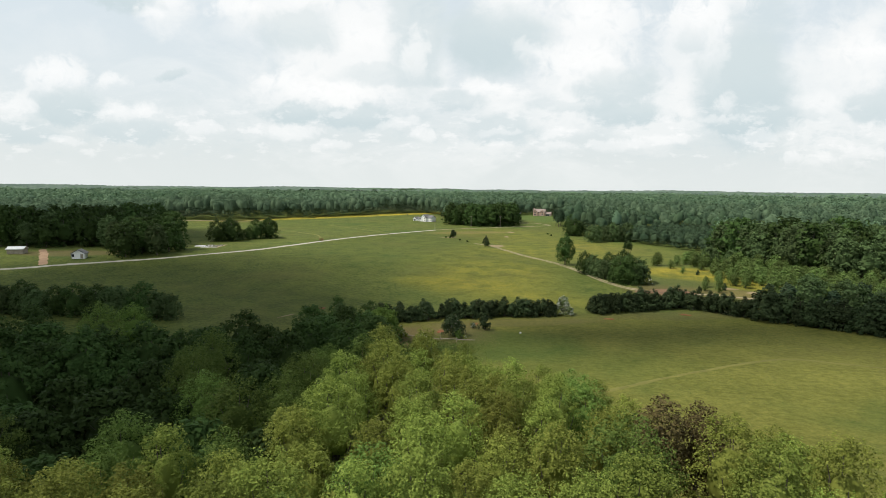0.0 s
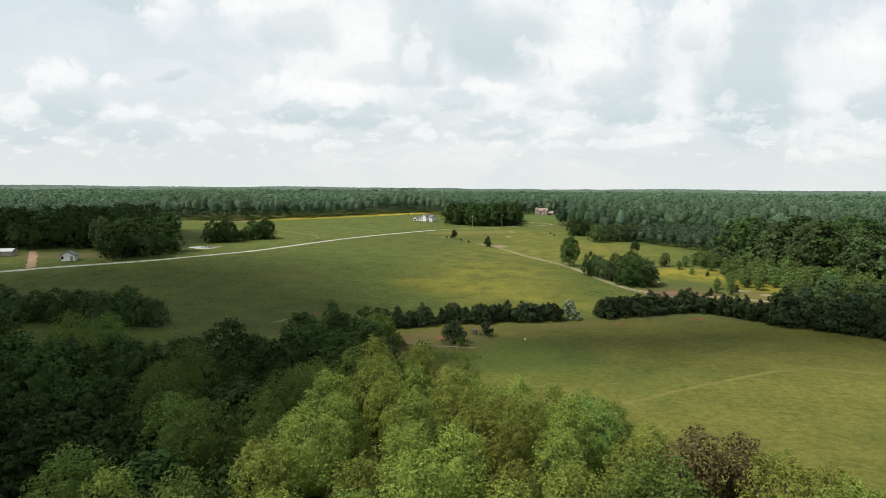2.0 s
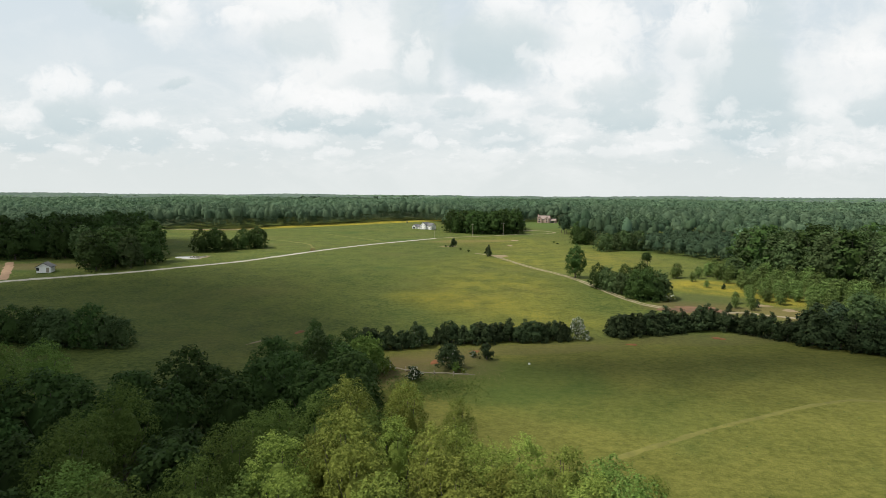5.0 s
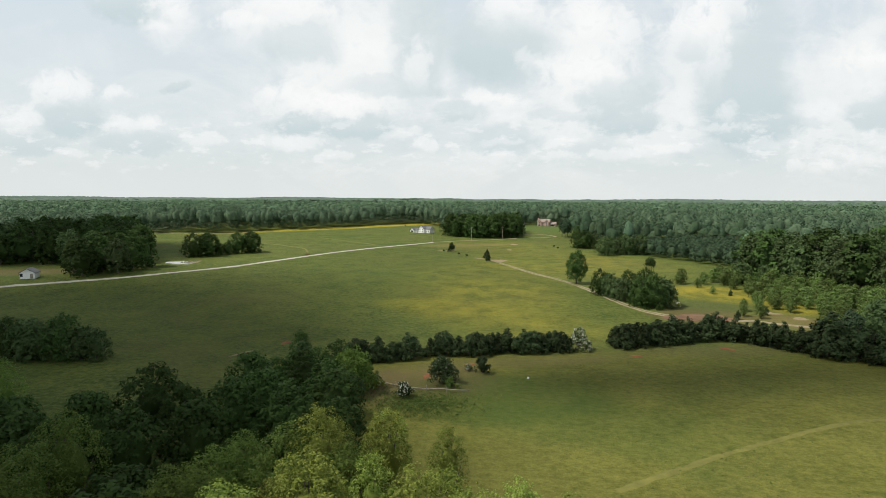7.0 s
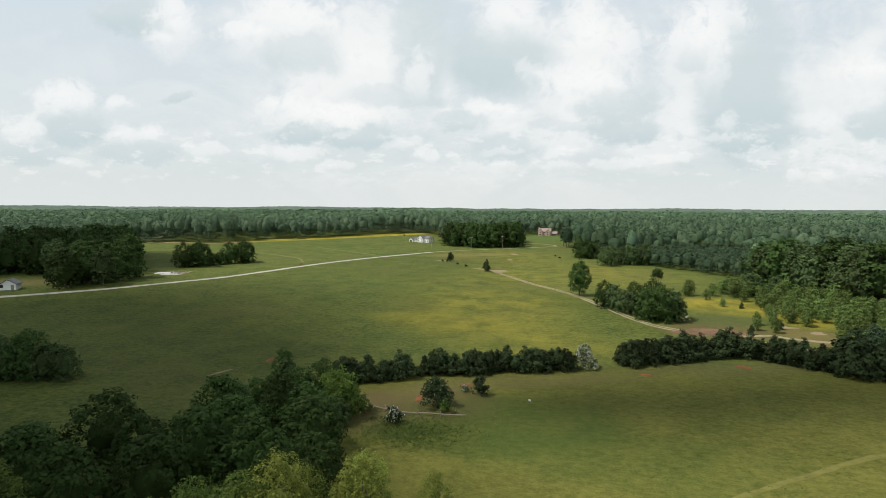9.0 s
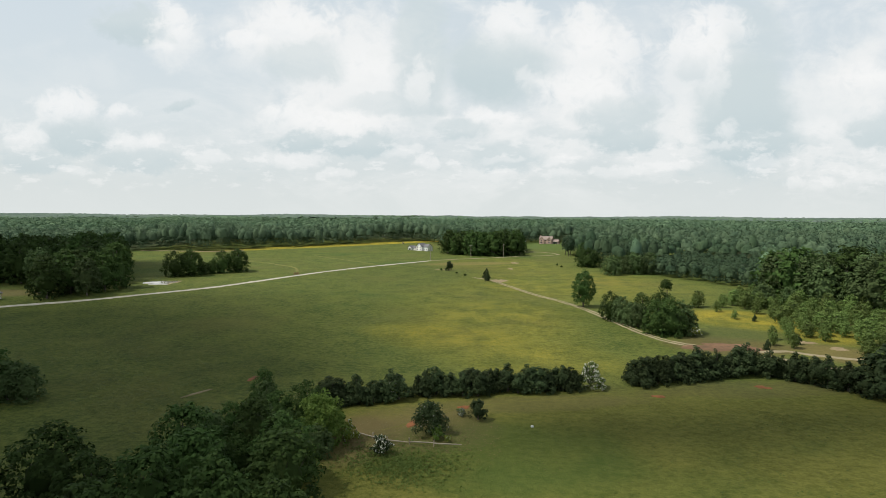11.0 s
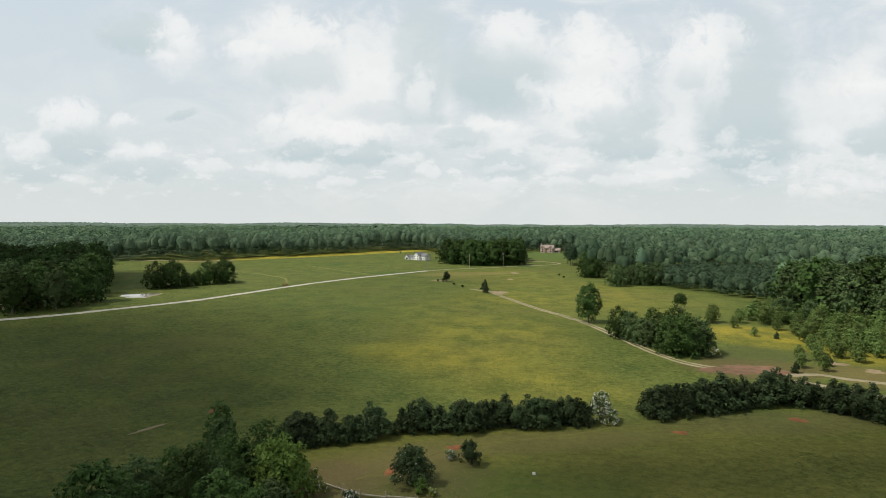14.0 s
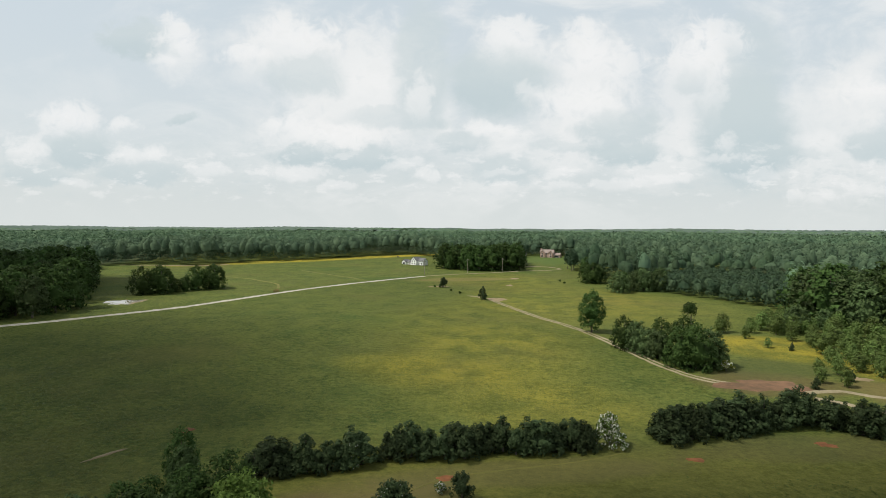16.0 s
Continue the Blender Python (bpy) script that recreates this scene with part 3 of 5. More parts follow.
def leaf_cloud(name, rng, centres, radii, count, size, mat, up=0.5, squash=1.0, heart=None):
    """Sprays of three-cornered leaves lying on the outer side of many small lobes. heart: the crown's middle and half sizes, round which
    the leaves turn their faces and a dense inner mass is set."""
    centres, radii = np.asarray(centres, float), np.asarray(radii, float)
    count = int(count * 1.6)
    weight = radii ** 2
    pick = rng.choice(len(radii), size=count, p=weight / weight.sum())
    d = rand_dirs(rng, count, up)
    r = radii[pick] * rng.uniform(0.72, 1.08, count)
    pos = centres[pick] + d * r[:, None] * np.array([1, 1, squash])
    nrm = d + rng.normal(size=(count, 3)) * 0.55 + np.array([0, 0, 0.25])
    if heart is not None:
        out = (pos - heart[0]) / np.asarray(heart[1])
        nrm += 0.75 * out / (np.linalg.norm(out, axis=1)[:, None] + 1e-9)
    nrm /= np.linalg.norm(nrm, axis=1)[:, None]
    t = np.cross(nrm, rand_dirs(rng, count))
    t /= np.linalg.norm(t, axis=1)[:, None] + 1e-9
    b = np.cross(nrm, t)
    s = (size * rng.uniform(0.55, 1.35, count))[:, None]
    fold = nrm * s * rng.uniform(-0.10, 0.22, (count, 1))
    v = np.stack([pos - t * s * 0.38 - b * s * 0.45, pos + t * s * 0.66 + fold, pos - t * s * 0.30 + b * s * 0.5], 1).reshape(-1, 3)
    f = np.arange(count * 3).reshape(-1, 3)
    if heart is not None:
        v2, f2 = lumpy_ball(rng, heart[0], np.asarray(heart[1]) * 0.54, *heart[2:])
        v, f = np.concatenate([v, v2]), np.concatenate([f, f2 + len(v)])
    return fast_mesh(name, v, f, mat)


def bulge(d, bumps):
    """How far a crown reaches in the directions d: rounded heads with clefts between them."""
    m = (d @ bumps.T).max(axis=1)
    return 0.60 + 0.42 * np.sqrt(np.clip((m - 0.72) / 0.28, 0, 1))


def egg(d, middle, half, reach, taper=0.14):
    p = d * np.asarray(half) * reach[:, None]
    p[:, :2] *= (1.06 - taper * d[:, 2:3])
    return p + middle


def lumpy_ball(rng, middle, half, bumps, taper=0.14):
    rings, seg = 8, 12
    a = np.arange(seg) * 2 * math.pi / seg
    v = np.array([(0, 0, -1)] + [(math.sin(p) * math.cos(q), math.sin(p) * math.sin(q), -math.cos(p)) for p in np.arange(1, rings) * math.pi / rings for q in a] + [(0, 0, 1)])
    f, top = [], 1 + (rings - 1) * seg
    for k in range(seg):
        j = (k + 1) % seg
        f += [(0, 1 + j, 1 + k), (top, top - seg + k, top - seg + j)]
        for i in range(rings - 2):
            p, q = 1 + i * seg, 1 + (i + 1) * seg
            f += [(p + k, p + j, q + j), (p + k, q + j, q + k)]
    return egg(v, middle, half, bulge(v, bumps) * rng.uniform(0.92, 1.05, len(v)), taper), np.array(f)


def trunk_mesh(name, rng, top, radius, limbs, low, mat=None):
    """Tapered trunk with limbs running out to the given points."""
    verts, faces = [], []

    def tube(pts, r0, r1, seg):
        base = len(verts)
        for i, p in enumerate(pts):
            r = r0 + (r1 - r0) * i / (len(pts) - 1)
            d = (pts[min(i + 1, len(pts) - 1)] - pts[max(i - 1, 0)])
            d = d / (np.linalg.norm(d) + 1e-9)
            a = np.cross(d, (0.3, 0.9, 0.1))
            a /= np.linalg.norm(a)
            b = np.cross(d, a)
            for k in range(seg):
                w = 2 * math.pi * k / seg
                verts.append(tuple(p + (a * math.cos(w) + b * math.sin(w)) * r))
        for i in range(len(pts) - 1):
            for k in range(seg):
                q = (k + 1) % seg
                faces.append((base + i * seg + k, base + i * seg + q, base + (i + 1) * seg + q, base + (i + 1) * seg + k))

    bend = rng.normal(size=2) * 0.03 * top
    spine = [np.array([bend[0] * (s ** 2), bend[1] * (s ** 2), top * s - 0.3 * (s == 0)]) for s in (0, 0.05, 0.3, 0.6, 1.0)]
    tube([spine[0], spine[1]], radius * 1.5, radius * 1.05, 8)
    tube(spine[1:], radius * 1.05, radius * 0.25, 8)
    for c in limbs:
        s = rng.uniform(min(0.7, low / top), 0.75)
        start = np.array([bend[0] * s * s, bend[1] * s * s, top * s])
        mid = (start + c) / 2 + np.array([0, 0, -0.06 * top])
        tube([start, mid, np.asarray(c)], radius * 0.38, radius * 0.08, 5)
    return mesh_from(name, verts, faces, mat or BARK, True)


def lobes_round(rng, n, rx, h0, h1, lobe, flat=1.0):
    """Lobe centres over an egg-shaped crown between two heights."""
    up = (np.arange(n) + rng.uniform(0, 1, n)) / n
    a = np.arange(n) * 2.4 + rng.uniform(-0.5, 0.5, n)
    wide = rx * np.sqrt(np.maximum(0.03, 1 - ((up - 0.32) / 0.70) ** 2)) * rng.uniform(0.5, 0.92, n)
    c = np.stack([np.cos(a) * wide, np.sin(a) * wide, h0 + lobe * 0.5 + up * (h1 - h0 - lobe * 0.5)], 1)
    return c, lobe * rng.uniform(0.75, 1.25, n) * (1.2 - 0.45 * up)


TREES, USED = {}, set()


def tufted(rng, c, r, count, size):
    """Small leaf tufts over the upper and outer sides of the lobes."""
    pick = rng.choice(len(r), size=count, p=r ** 2 / (r ** 2).sum())
    d = rand_dirs(rng, count, 0.45)
    return c[pick] + d * (r[pick] * rng.uniform(0.7, 1.05, count))[:, None], size * rng.uniform(0.65, 1.35, count)


def heads(rng, n):
    """Well-spread directions of a crown's rounded heads, more of them on the upper side."""
    k = np.arange(n) + 0.5
    z = 1 - 1.55 * k / n
    a = k * 2.39996 + rng.uniform(-0.35, 0.35, n)
    w = np.sqrt(np.maximum(0, 1 - z * z))
    d = np.stack([w * np.cos(a), w * np.sin(a), z], 1) + rng.normal(size=(n, 3)) * 0.10
    return d / np.linalg.norm(d, axis=1)[:, None]


def hardwood(kind, key, seed, mat, h, rx, leaves, leaf, n_heads, low, label, tuft=0.4, taper=0.14):
    """A broadleaf tree: a full crown of rounded heads, each built of leaf tufts."""
    rng = np.random.default_rng(seed)
    bumps = heads(rng, n_heads)
    middle, half = np.array([0, 0, (low + h) / 2 - tuft * 0.3]), np.array([rx, rx, (h - low) / 2 - tuft * 0.5])
    root = new(kind)
    ways = bumps[:: max(1, n_heads // (8 if leaves > 2500 else 4))]
    part("trunk", trunk_mesh("trunk", rng, h * 0.8, 0.018 * h + 0.02, np.maximum(egg(ways, middle, half * 0.8, np.ones(len(ways))), (-99, -99, 0.6)), max(low, 0.6)), root)
    count = max(200, int(leaves / 11))
    d = rand_dirs(rng, count, 0.35)
    c = egg(d, middle, half, bulge(d, bumps) * rng.uniform(0.78, 1.12, count), taper)
    part("crown", leaf_cloud("crown", rng, c, tuft * rng.uniform(0.65, 1.35, count), leaves, leaf, mat, heart=(middle, half, bumps, taper)), root)
    tagged(root, label, "tree")
    TREES[key] = (root, h)


def cedar(key, seed, h, rx, leaves, leaf, label, mat=None):
    """Dense, pointed evergreen reaching down to the ground."""
    rng = np.random.default_rng(seed)
    n = 46
    z = rng.uniform(0.0, 1.0, n) ** 0.9
    a = rng.uniform(0, 6.28, n)
    rad = rx * (1 - z) ** 0.5 * rng.uniform(0.45, 0.95, n)
    c = np.stack([np.cos(a) * rad, np.sin(a) * rad, 0.35 + z * (h - 0.6)], 1)
    r = rx * (0.13 + 0.32 * (1 - z)) * rng.uniform(0.8, 1.25, n)
    root = new("cedar_tree")
    part("trunk", trunk_mesh("trunk", rng, h * 0.9, 0.10 + 0.012 * h, c[::6], 0.3), root)
    c, r = tufted(rng, c, r, 190, 0.30)
    heart = (np.array([0, 0, h * 0.42]), (rx * 0.7, rx * 0.7, h * 0.42), heads(rng, 16))
    part("crown", leaf_cloud("crown", rng, c, r, leaves, leaf, mat or LEAF_CEDAR, 0.4, 1.25, heart), root)
    tagged(root, label, "tree")
    TREES[key] = (root, h)


def plant(key, x, y, size=1.0, turn=None, group="", rng=random.Random(5), wide=1.0, label=""):
    """Sets a copy of a tree on the ground; size scales its height."""
    root, h = TREES[key]
    turn = rng.uniform(0, 360) if turn is None else turn
    m = Matrix.LocRotScale((x, y, hz(x, y) - 0.05), Euler((0, 0, radians(turn))), (size * wide, size * wide, size))
    if key in USED:
        ob = copy_thing(root, m)
    else:
        USED.add(key)
        ob = root
        ob.matrix_basis = m
    ob.scale = (size * wide, size * wide, size)
    if group:
        tagged(ob, group=group)
    if label:
        tagged(ob, label)
    return ob


# kinds of tree: near ones finer, far ones coarser
hardwood("poplar_tree", "poplar_a", 1, LEAF_POPLAR, 17, 2.7, 4500, 0.16, 26, 6, "tall light-green leafy hardwood tree in the wood", 0.36, 0.12)
hardwood("poplar_tree", "poplar_b", 2, LEAF_POPLAR, 17.5, 2.4, 4300, 0.16, 22, 7, "tall light-green leafy hardwood tree in the wood", 0.36, 0.12)
hardwood("poplar_tree", "poplar_c", 24, LEAF_POPLAR, 17, 3.0, 4900, 0.16, 30, 5.5, "tall light-green leafy hardwood tree in the wood", 0.38, 0.12)
hardwood("hardwood_tree", "green_a", 3, LEAF_GREEN, 16, 3.7, 4600, 0.19, 30, 5, "mid-green leafy hardwood tree in the wood", 0.45)
hardwood("hardwood_tree", "green_b", 4, LEAF_GREEN, 15, 3.2, 4000, 0.19, 26, 4, "mid-green leafy hardwood tree in the wood", 0.45)
hardwood("hardwood_tree", "olive_a", 5, LEAF_OLIVE, 17, 2.6, 4500, 0.16, 28, 6, "olive-green flowering hardwood tree in the wood", 0.34, 0.14)
hardwood("hardwood_tree", "olive_b", 16, LEAF_OLIVE, 16.5, 2.3, 4200, 0.16, 24, 6, "olive-green flowering hardwood tree in the wood", 0.34, 0.14)
hardwood("hardwood_tree", "copper", 6, LEAF_COPPER, 15, 1.9, 3200, 0.19, 24, 5, "hardwood tree with brownish young leaves", 0.4)
hardwood("oak_tree", "oak_a", 7, LEAF_OAK, 14, 4.4, 1900, 0.48, 30, 1.2, "dark-green broad oak tree in the wood", 0.65)
hardwood("oak_tree", "oak_b", 8, LEAF_OAK, 13, 3.9, 1700, 0.48, 26, 1.0, "dark-green broad oak tree in the wood", 0.65)
hardwood("hardwood_tree", "mid_a", 9, LEAF_WOOD, 15, 4.2, 1000, 0.74, 24, 0, "green hardwood tree at the wood's edge", 0.75)
hardwood("hardwood_tree", "mid_b", 10, LEAF_GREEN, 15, 3.8, 900, 0.72, 22, 0, "light-green hardwood tree at the wood's edge", 0.75)
hardwood("oak_tree", "mid_dark", 11, LEAF_OAK, 17, 5.4, 760, 1.0, 26, -3.0, "dark-green oak tree at the wood's edge", 0.9)
hardwood("young_tree", "young_a", 12, LEAF_YOUNG, 6.5, 1.8, 420, 0.44, 14, -0.8, "light-green young tree in rough grass", 0.5)
hardwood("young_tree", "young_b", 13, LEAF_YOUNG, 5.5, 1.3, 360, 0.38, 12, -0.6, "light-green slender young tree in rough grass", 0.42)
hardwood("hardwood_tree", "lone", 14, LEAF_OAK, 13, 3.6, 3400, 0.40, 16, -0.2, "lone rounded green tree standing in the pasture", 0.6)
hardwood("oak_tree", "clump_a", 17, LEAF_OAK, 10, 3.9, 1800, 0.44, 26, -2.5, "dark-green broad tree leafed to the ground", 0.6)
hardwood("oak_tree", "clump_b", 18, LEAF_WOOD, 9, 3.4, 1700, 0.44, 22, -2.2, "dark-green broad tree leafed to the ground", 0.55)
hardwood("hardwood_tree", "tuft", 19, LEAF_OAK, 15.5, 1.7, 500, 0.45, 10, 11.5, "thin bare-stemmed tree with a small tufted top", 0.5)
hardwood("pine_tree", "pine", 15, LEAF_FAR_DARK, 13, 2.4, 700, 0.7, 18, 2.0, "dark slender pine at the wood's edge", 0.6)
cedar("cedar_a", 21, 5.2, 2.0, 1900, 0.28, "dark dense cedar in the hedgerow")
cedar("cedar_b", 22, 5.6, 1.8, 1800, 0.28, "dark pointed cedar in the hedgerow")
cedar("cedar_c", 23, 4.6, 2.3, 1900, 0.28, "dark bushy cedar in the hedgerow")


def inside(poly, x, y):
    """Whether plan points lie in a polygon."""
    x, y = np.asarray(x, float), np.asarray(y, float)
    hit = np.zeros(x.shape, bool)
    j = len(poly) - 1
    for i in range(len(poly)):
        (xi, yi), (xj, yj) = poly[i], poly[j]
        cross = ((yi > y) != (yj > y)) & (x < (xj - xi) * (y - yi) / (yj - yi + 1e-12) + xi)
        hit ^= cross
        j = i
    return hit


def scatter(poly, gap, seed):
    """Plan points in a polygon, no two closer than the gap."""
    rng = np.random.default_rng(seed)
    p = np.array(poly, float)
    lo, hi = p.min(0), p.max(0)
    tries = int(np.prod(hi - lo) / gap ** 2 * 9)
    pts = rng.uniform(lo, hi, (tries, 2))
    pts = pts[inside(poly, pts[:, 0], pts[:, 1])]
    kept, cells = [], {}
    for q in pts:
        k = (int(q[0] // gap), int(q[1] // gap))
        if all(np.hypot(*(q - o)) >= gap for i in (-1, 0, 1) for j in (-1, 0, 1) for o in cells.get((k[0] + i, k[1] + j), ())):
            kept.append(q)
            cells.setdefault(k, []).append(q)
    return kept


def fill_wood(poly, gap, seed, mix, group, lo=0.85, hi=1.1, skip=(), tip=False):
    rng = random.Random(seed)
    for x, y in scatter(poly, gap, seed):
        if any(math.hypot(x - a, y - b) < r for a, b, r in skip):
            continue
        low = 1.0 - 0.14 * float(smooth(84, 98, y)) if tip else 1.0
        plant(rng.choice(mix), x, y, rng.uniform(lo, hi) * low, group=group, rng=rng, wide=rng.uniform(1.0, 1.16))


# the wood in front: trees picked out one by one, then the rest
FRONT = "trees of the front wood"
LIGHT_WOOD = [(-44, 29), (26, 28), (27, 40), (25, 48), (17, 51.5), (12, 56), (8, 63), (0, 66), (-5, 70), (-10, 73.5), (-12, 82), (-19, 79), (-19, 66), (-20, 50), (-27, 41), (-44, 37)]
MID_WOOD = [(-60, 31), (-44, 37), (-27, 41), (-20, 50), (-19, 66), (-19, 78), (-28, 75), (-36, 60), (-49, 46)]
DARK_WOOD = [(-68, 30), (-60, 31), (-49, 46), (-36, 60), (-28, 75), (-18, 86), (-21, 98), (-21, 112), (-29, 120), (-38, 121), (-43, 106), (-55, 95), (-75, 93), (-98, 90), (-112, 86)]
picked = (("copper", 14.1, 53.0, 1.17), ("copper", 18.2, 54.4, 1.10), ("green_a", 10.2, 47.4, 1.08), ("poplar_b", -6.7, 83, 0.80),
          ("poplar_a", -13.2, 85, 0.86), ("poplar_a", -18, 82, 0.86), ("green_b", -26.5, 79.6, 0.9), ("green_a", -42.5, 71, 0.95),
          ("green_a", -10.3, 42, 0.98), ("olive_a", -17.5, 68, 0.95), ("poplar_b", -11.5, 72, 0.92), ("poplar_a", -5.5, 70, 0.97), ("poplar_b", 4.0, 69.0, 0.90), ("poplar_a", 0.3, 69.0, 0.96), ("green_b", 7.3, 67.2, 1.04), ("poplar_b", 9.8, 64.5, 0.90), ("olive_b", 12.5, 60.0, 0.95), ("poplar_a", 5.5, 63.5, 0.95), ("olive_a", -1.0, 63.8, 0.95),
          ("olive_a", 23.7, 51.5, 0.92), ("olive_b", 26.6, 48.5, 0.96))
for key, x, y, s in picked:
    plant(key, x, y, s * (0.94 if y < 60 else 0.88), group=FRONT, wide=1.08)
fill_wood(MID_WOOD, 5.4, 33, ("green_a", "green_b", "oak_b", "green_b"), FRONT, 0.82, 0.98, [(x, y, 4.2) for _, x, y, _ in picked])
fill_wood(LIGHT_WOOD, 4.0, 31, ("poplar_a", "poplar_b", "poplar_c", "olive_a", "olive_b", "olive_a", "poplar_c", "poplar_b", "olive_b", "green_b"), FRONT, 0.86, 1.01,
          [(x, y, 3.2) for _, x, y, _ in picked])
fill_wood([(-60, -30), (32, -30), (28, 27), (-60, 27)], 9.0, 34, ("mid_a", "mid_b"), FRONT, 0.9, 1.1)
fill_wood(DARK_WOOD, 6.6, 32, ("oak_a", "oak_b", "oak_a", "oak_b", "oak_a", "oak_b", "green_b"), FRONT, 0.8, 1.05,
          [(x, y, 4.5) for _, x, y, _ in picked], tip=True)

# row of dark trees behind the small meadow
rng_row = random.Random(7)
for i in range(15):
    plant(rng_row.choice(("clump_a", "clump_b")), -146 + i * 4.0 + rng_row.uniform(-1, 1), 136.5 + rng_row.uniform(-2.5, 2.5), rng_row.uniform(0.75, 1.0), group="row of dark trees", rng=rng_row, wide=1.1)

# hedgerows of cedar
HEDGE = "cedars of the hedgerow"
rng_h = random.Random(11)


def hedge(points, gap, lo, hi, skip=()):
    line = spline(points, 0.5)
    run = 0.0
    last = line[0]
    for q in line:
        run += math.hypot(*(q - last))
        last = q
        if run >= gap * rng_h.uniform(0.8, 1.15):
            run = 0.0
            if not any(a < q[0] < b for a, b in skip):
                tall = rng_h.uniform(lo, hi) * (0.82 if rng_h.random() < 0.3 else 1.0)
                plant(rng_h.choice(("cedar_a", "cedar_b", "cedar_c")), q[0], q[1] + rng_h.uniform(-1.1, 1.1), tall, group=HEDGE, rng=rng_h, wide=rng_h.uniform(1.05, 1.45))


hedge([(-37.5, 141.5), (-34, 142.5), (-30, 144.5), (-26, 147), (-22, 149.5)], 1.5, 0.85, 1.1)
hedge([(-20.8, 150.0), (-17.0, 151.8), (-11, 153), (-4, 155.5), (4, 158), (11.5, 160.5)], 1.55, 0.85, 1.08)
hedge([(20.5, 166.5), (24, 166), (31, 168.5), (38, 171), (47, 175.5), (54, 175), (60, 170.5), (67, 166)], 1.6, 0.98, 1.25)
hedge([(67, 166), (73, 162), (82, 157), (91, 152), (104, 145)], 2.3, 1.2, 1.9)
fill_wood([(-29, 110), (-27.5, 122), (-31, 131), (-37, 134), (-43, 131), (-48, 122), (-44, 108)], 3.9, 68, ("clump_a", "clump_b", "clump_a"), "trees at the wood's tip", 0.5, 0.78)
for key, x, y, s, w in (("clump_a", -45, 139.5, 0.72, 0.75), ("clump_b", -43.5, 137.5, 0.66, 0.8), ("clump_b", -40.5, 133, 0.5, 0.9), ("clump_a", -42, 128.5, 0.55, 1.0), ("clump_b", -38, 125, 0.6, 1.0)):
    plant(key, x, y, s, group="trees at the wood's tip", wide=w)


def bush(name, x, y, h, rx, mat, seed, label, leaves=1400, leaf=0.36, flowers=0, point=0.25):
    """A rounded shrub, some with white blossom."""
    rng = np.random.default_rng(seed)
    c, r = lobes_round(rng, 22, rx * 0.85, 0.2, h * 0.9, rx * 0.42)
    c[:, 2] = np.maximum(c[:, 2], 0.3)
    c[:, :2] *= (1 + point * 0.5 - point * 1.6 * c[:, 2:3] / h)
    root = new(name)
    root.matrix_basis = pose(x, y, hz(x, y) - 0.03)
    part("trunk", trunk_mesh("trunk", rng, h * 0.7, 0.07, c[::4], 0.2), root)
    c, r = tufted(rng, c, r, max(30, int(leaves / 14)), rx * 0.17)
    part("crown", leaf_cloud("crown", rng, c, r, leaves, leaf, mat), root)
    if flowers:
        part("blossom", leaf_cloud("blossom", rng, c, r * 1.06, flowers, leaf * 0.75, BLOSSOM, 0.5), root, "white blossom clusters")
    tagged(root, label, "shrub")


bush("flowering_shrub", 14.0, 161.2, 4.8, 2.3, LEAF_GREEN, 41, "green shrub covered with white blossom at the hedge's end", 1500, 0.34, 1150)
bush("flowering_shrub", -23.5, 147.2, 3.6, 1.5, LEAF_GREEN, 42, "small shrub with white blossom in the hedgerow", 700, 0.36, 420)
bush("flowering_shrub", -14.3, 133.2, 4.7, 2.9, LEAF_CEDAR, 43, "dark bushy evergreen with white-blossomed sides in the pasture", 3200, 0.26, 60, 0.45)
bush("shrub", -12.6, 131.0, 2.0, 1.1, LEAF_GREEN, 44, "low grey-green shrub beside a larger bush", 700, 0.3, 60)
plant("cedar_c", -7.1, 140.2, 0.78, wide=0.95, label="small dark rounded cedar in the pasture")
bush("flowering_shrub", -10.2, 141.5, 1.3, 0.9, LEAF_GREEN, 46, "low shrub with white blossom in the grass", 350, 0.26, 300)
bush("flowering_shrub", -19.8, 124.2, 2.4, 1.5, LEAF_CEDAR, 47, "low dark shrub with white blossom on one side", 800, 0.3, 330)
bush("shrub", -11.0, 130.3, 1.0, 0.6, LEAF_OLIVE, 48, "tiny olive shrub in the grass", 240, 0.24, 60)
bush("shrub", -29.0, 115.0, 5.5, 2.6, LEAF_GREEN, 49, "grey-green leafy shrub at the wood's edge", 1800, 0.4)
bush("shrub", -29.5, 126.0, 7.6, 3.6, LEAF_GREEN, 50, "bright-green rounded tree at the wood's edge", 4200, 0.36, 0, 0.05)
bush("shrub", -26.0, 128.5, 2.6, 1.5, LEAF_OLIVE, 51, "pale-twigged shrub at the wood's edge", 700, 0.3, 160)

for i, (x, y) in enumerate(((-45.0, 358), (-34.3, 341), (-28.9, 331.5), (20.8, 399), (22.5, 386.5))):
    bush("shrub", x, y, 1.1, 0.7, LEAF_OAK, 70 + i, "tiny dark shrub in the open pasture", 160, 0.3)

# single trees in the pasture
plant("lone", 20.5, 242, 0.96, group="")
plant("cedar_a", -16.8, 311, 1.12, wide=0.85, label="small dark cedar by the worn track")
plant("cedar_c", -40.5, 358, 1.15, wide=0.95, label="small dark rounded cedar in the pasture")
# the clump beside the track
CLUMP = "trees of the clump beside the track"
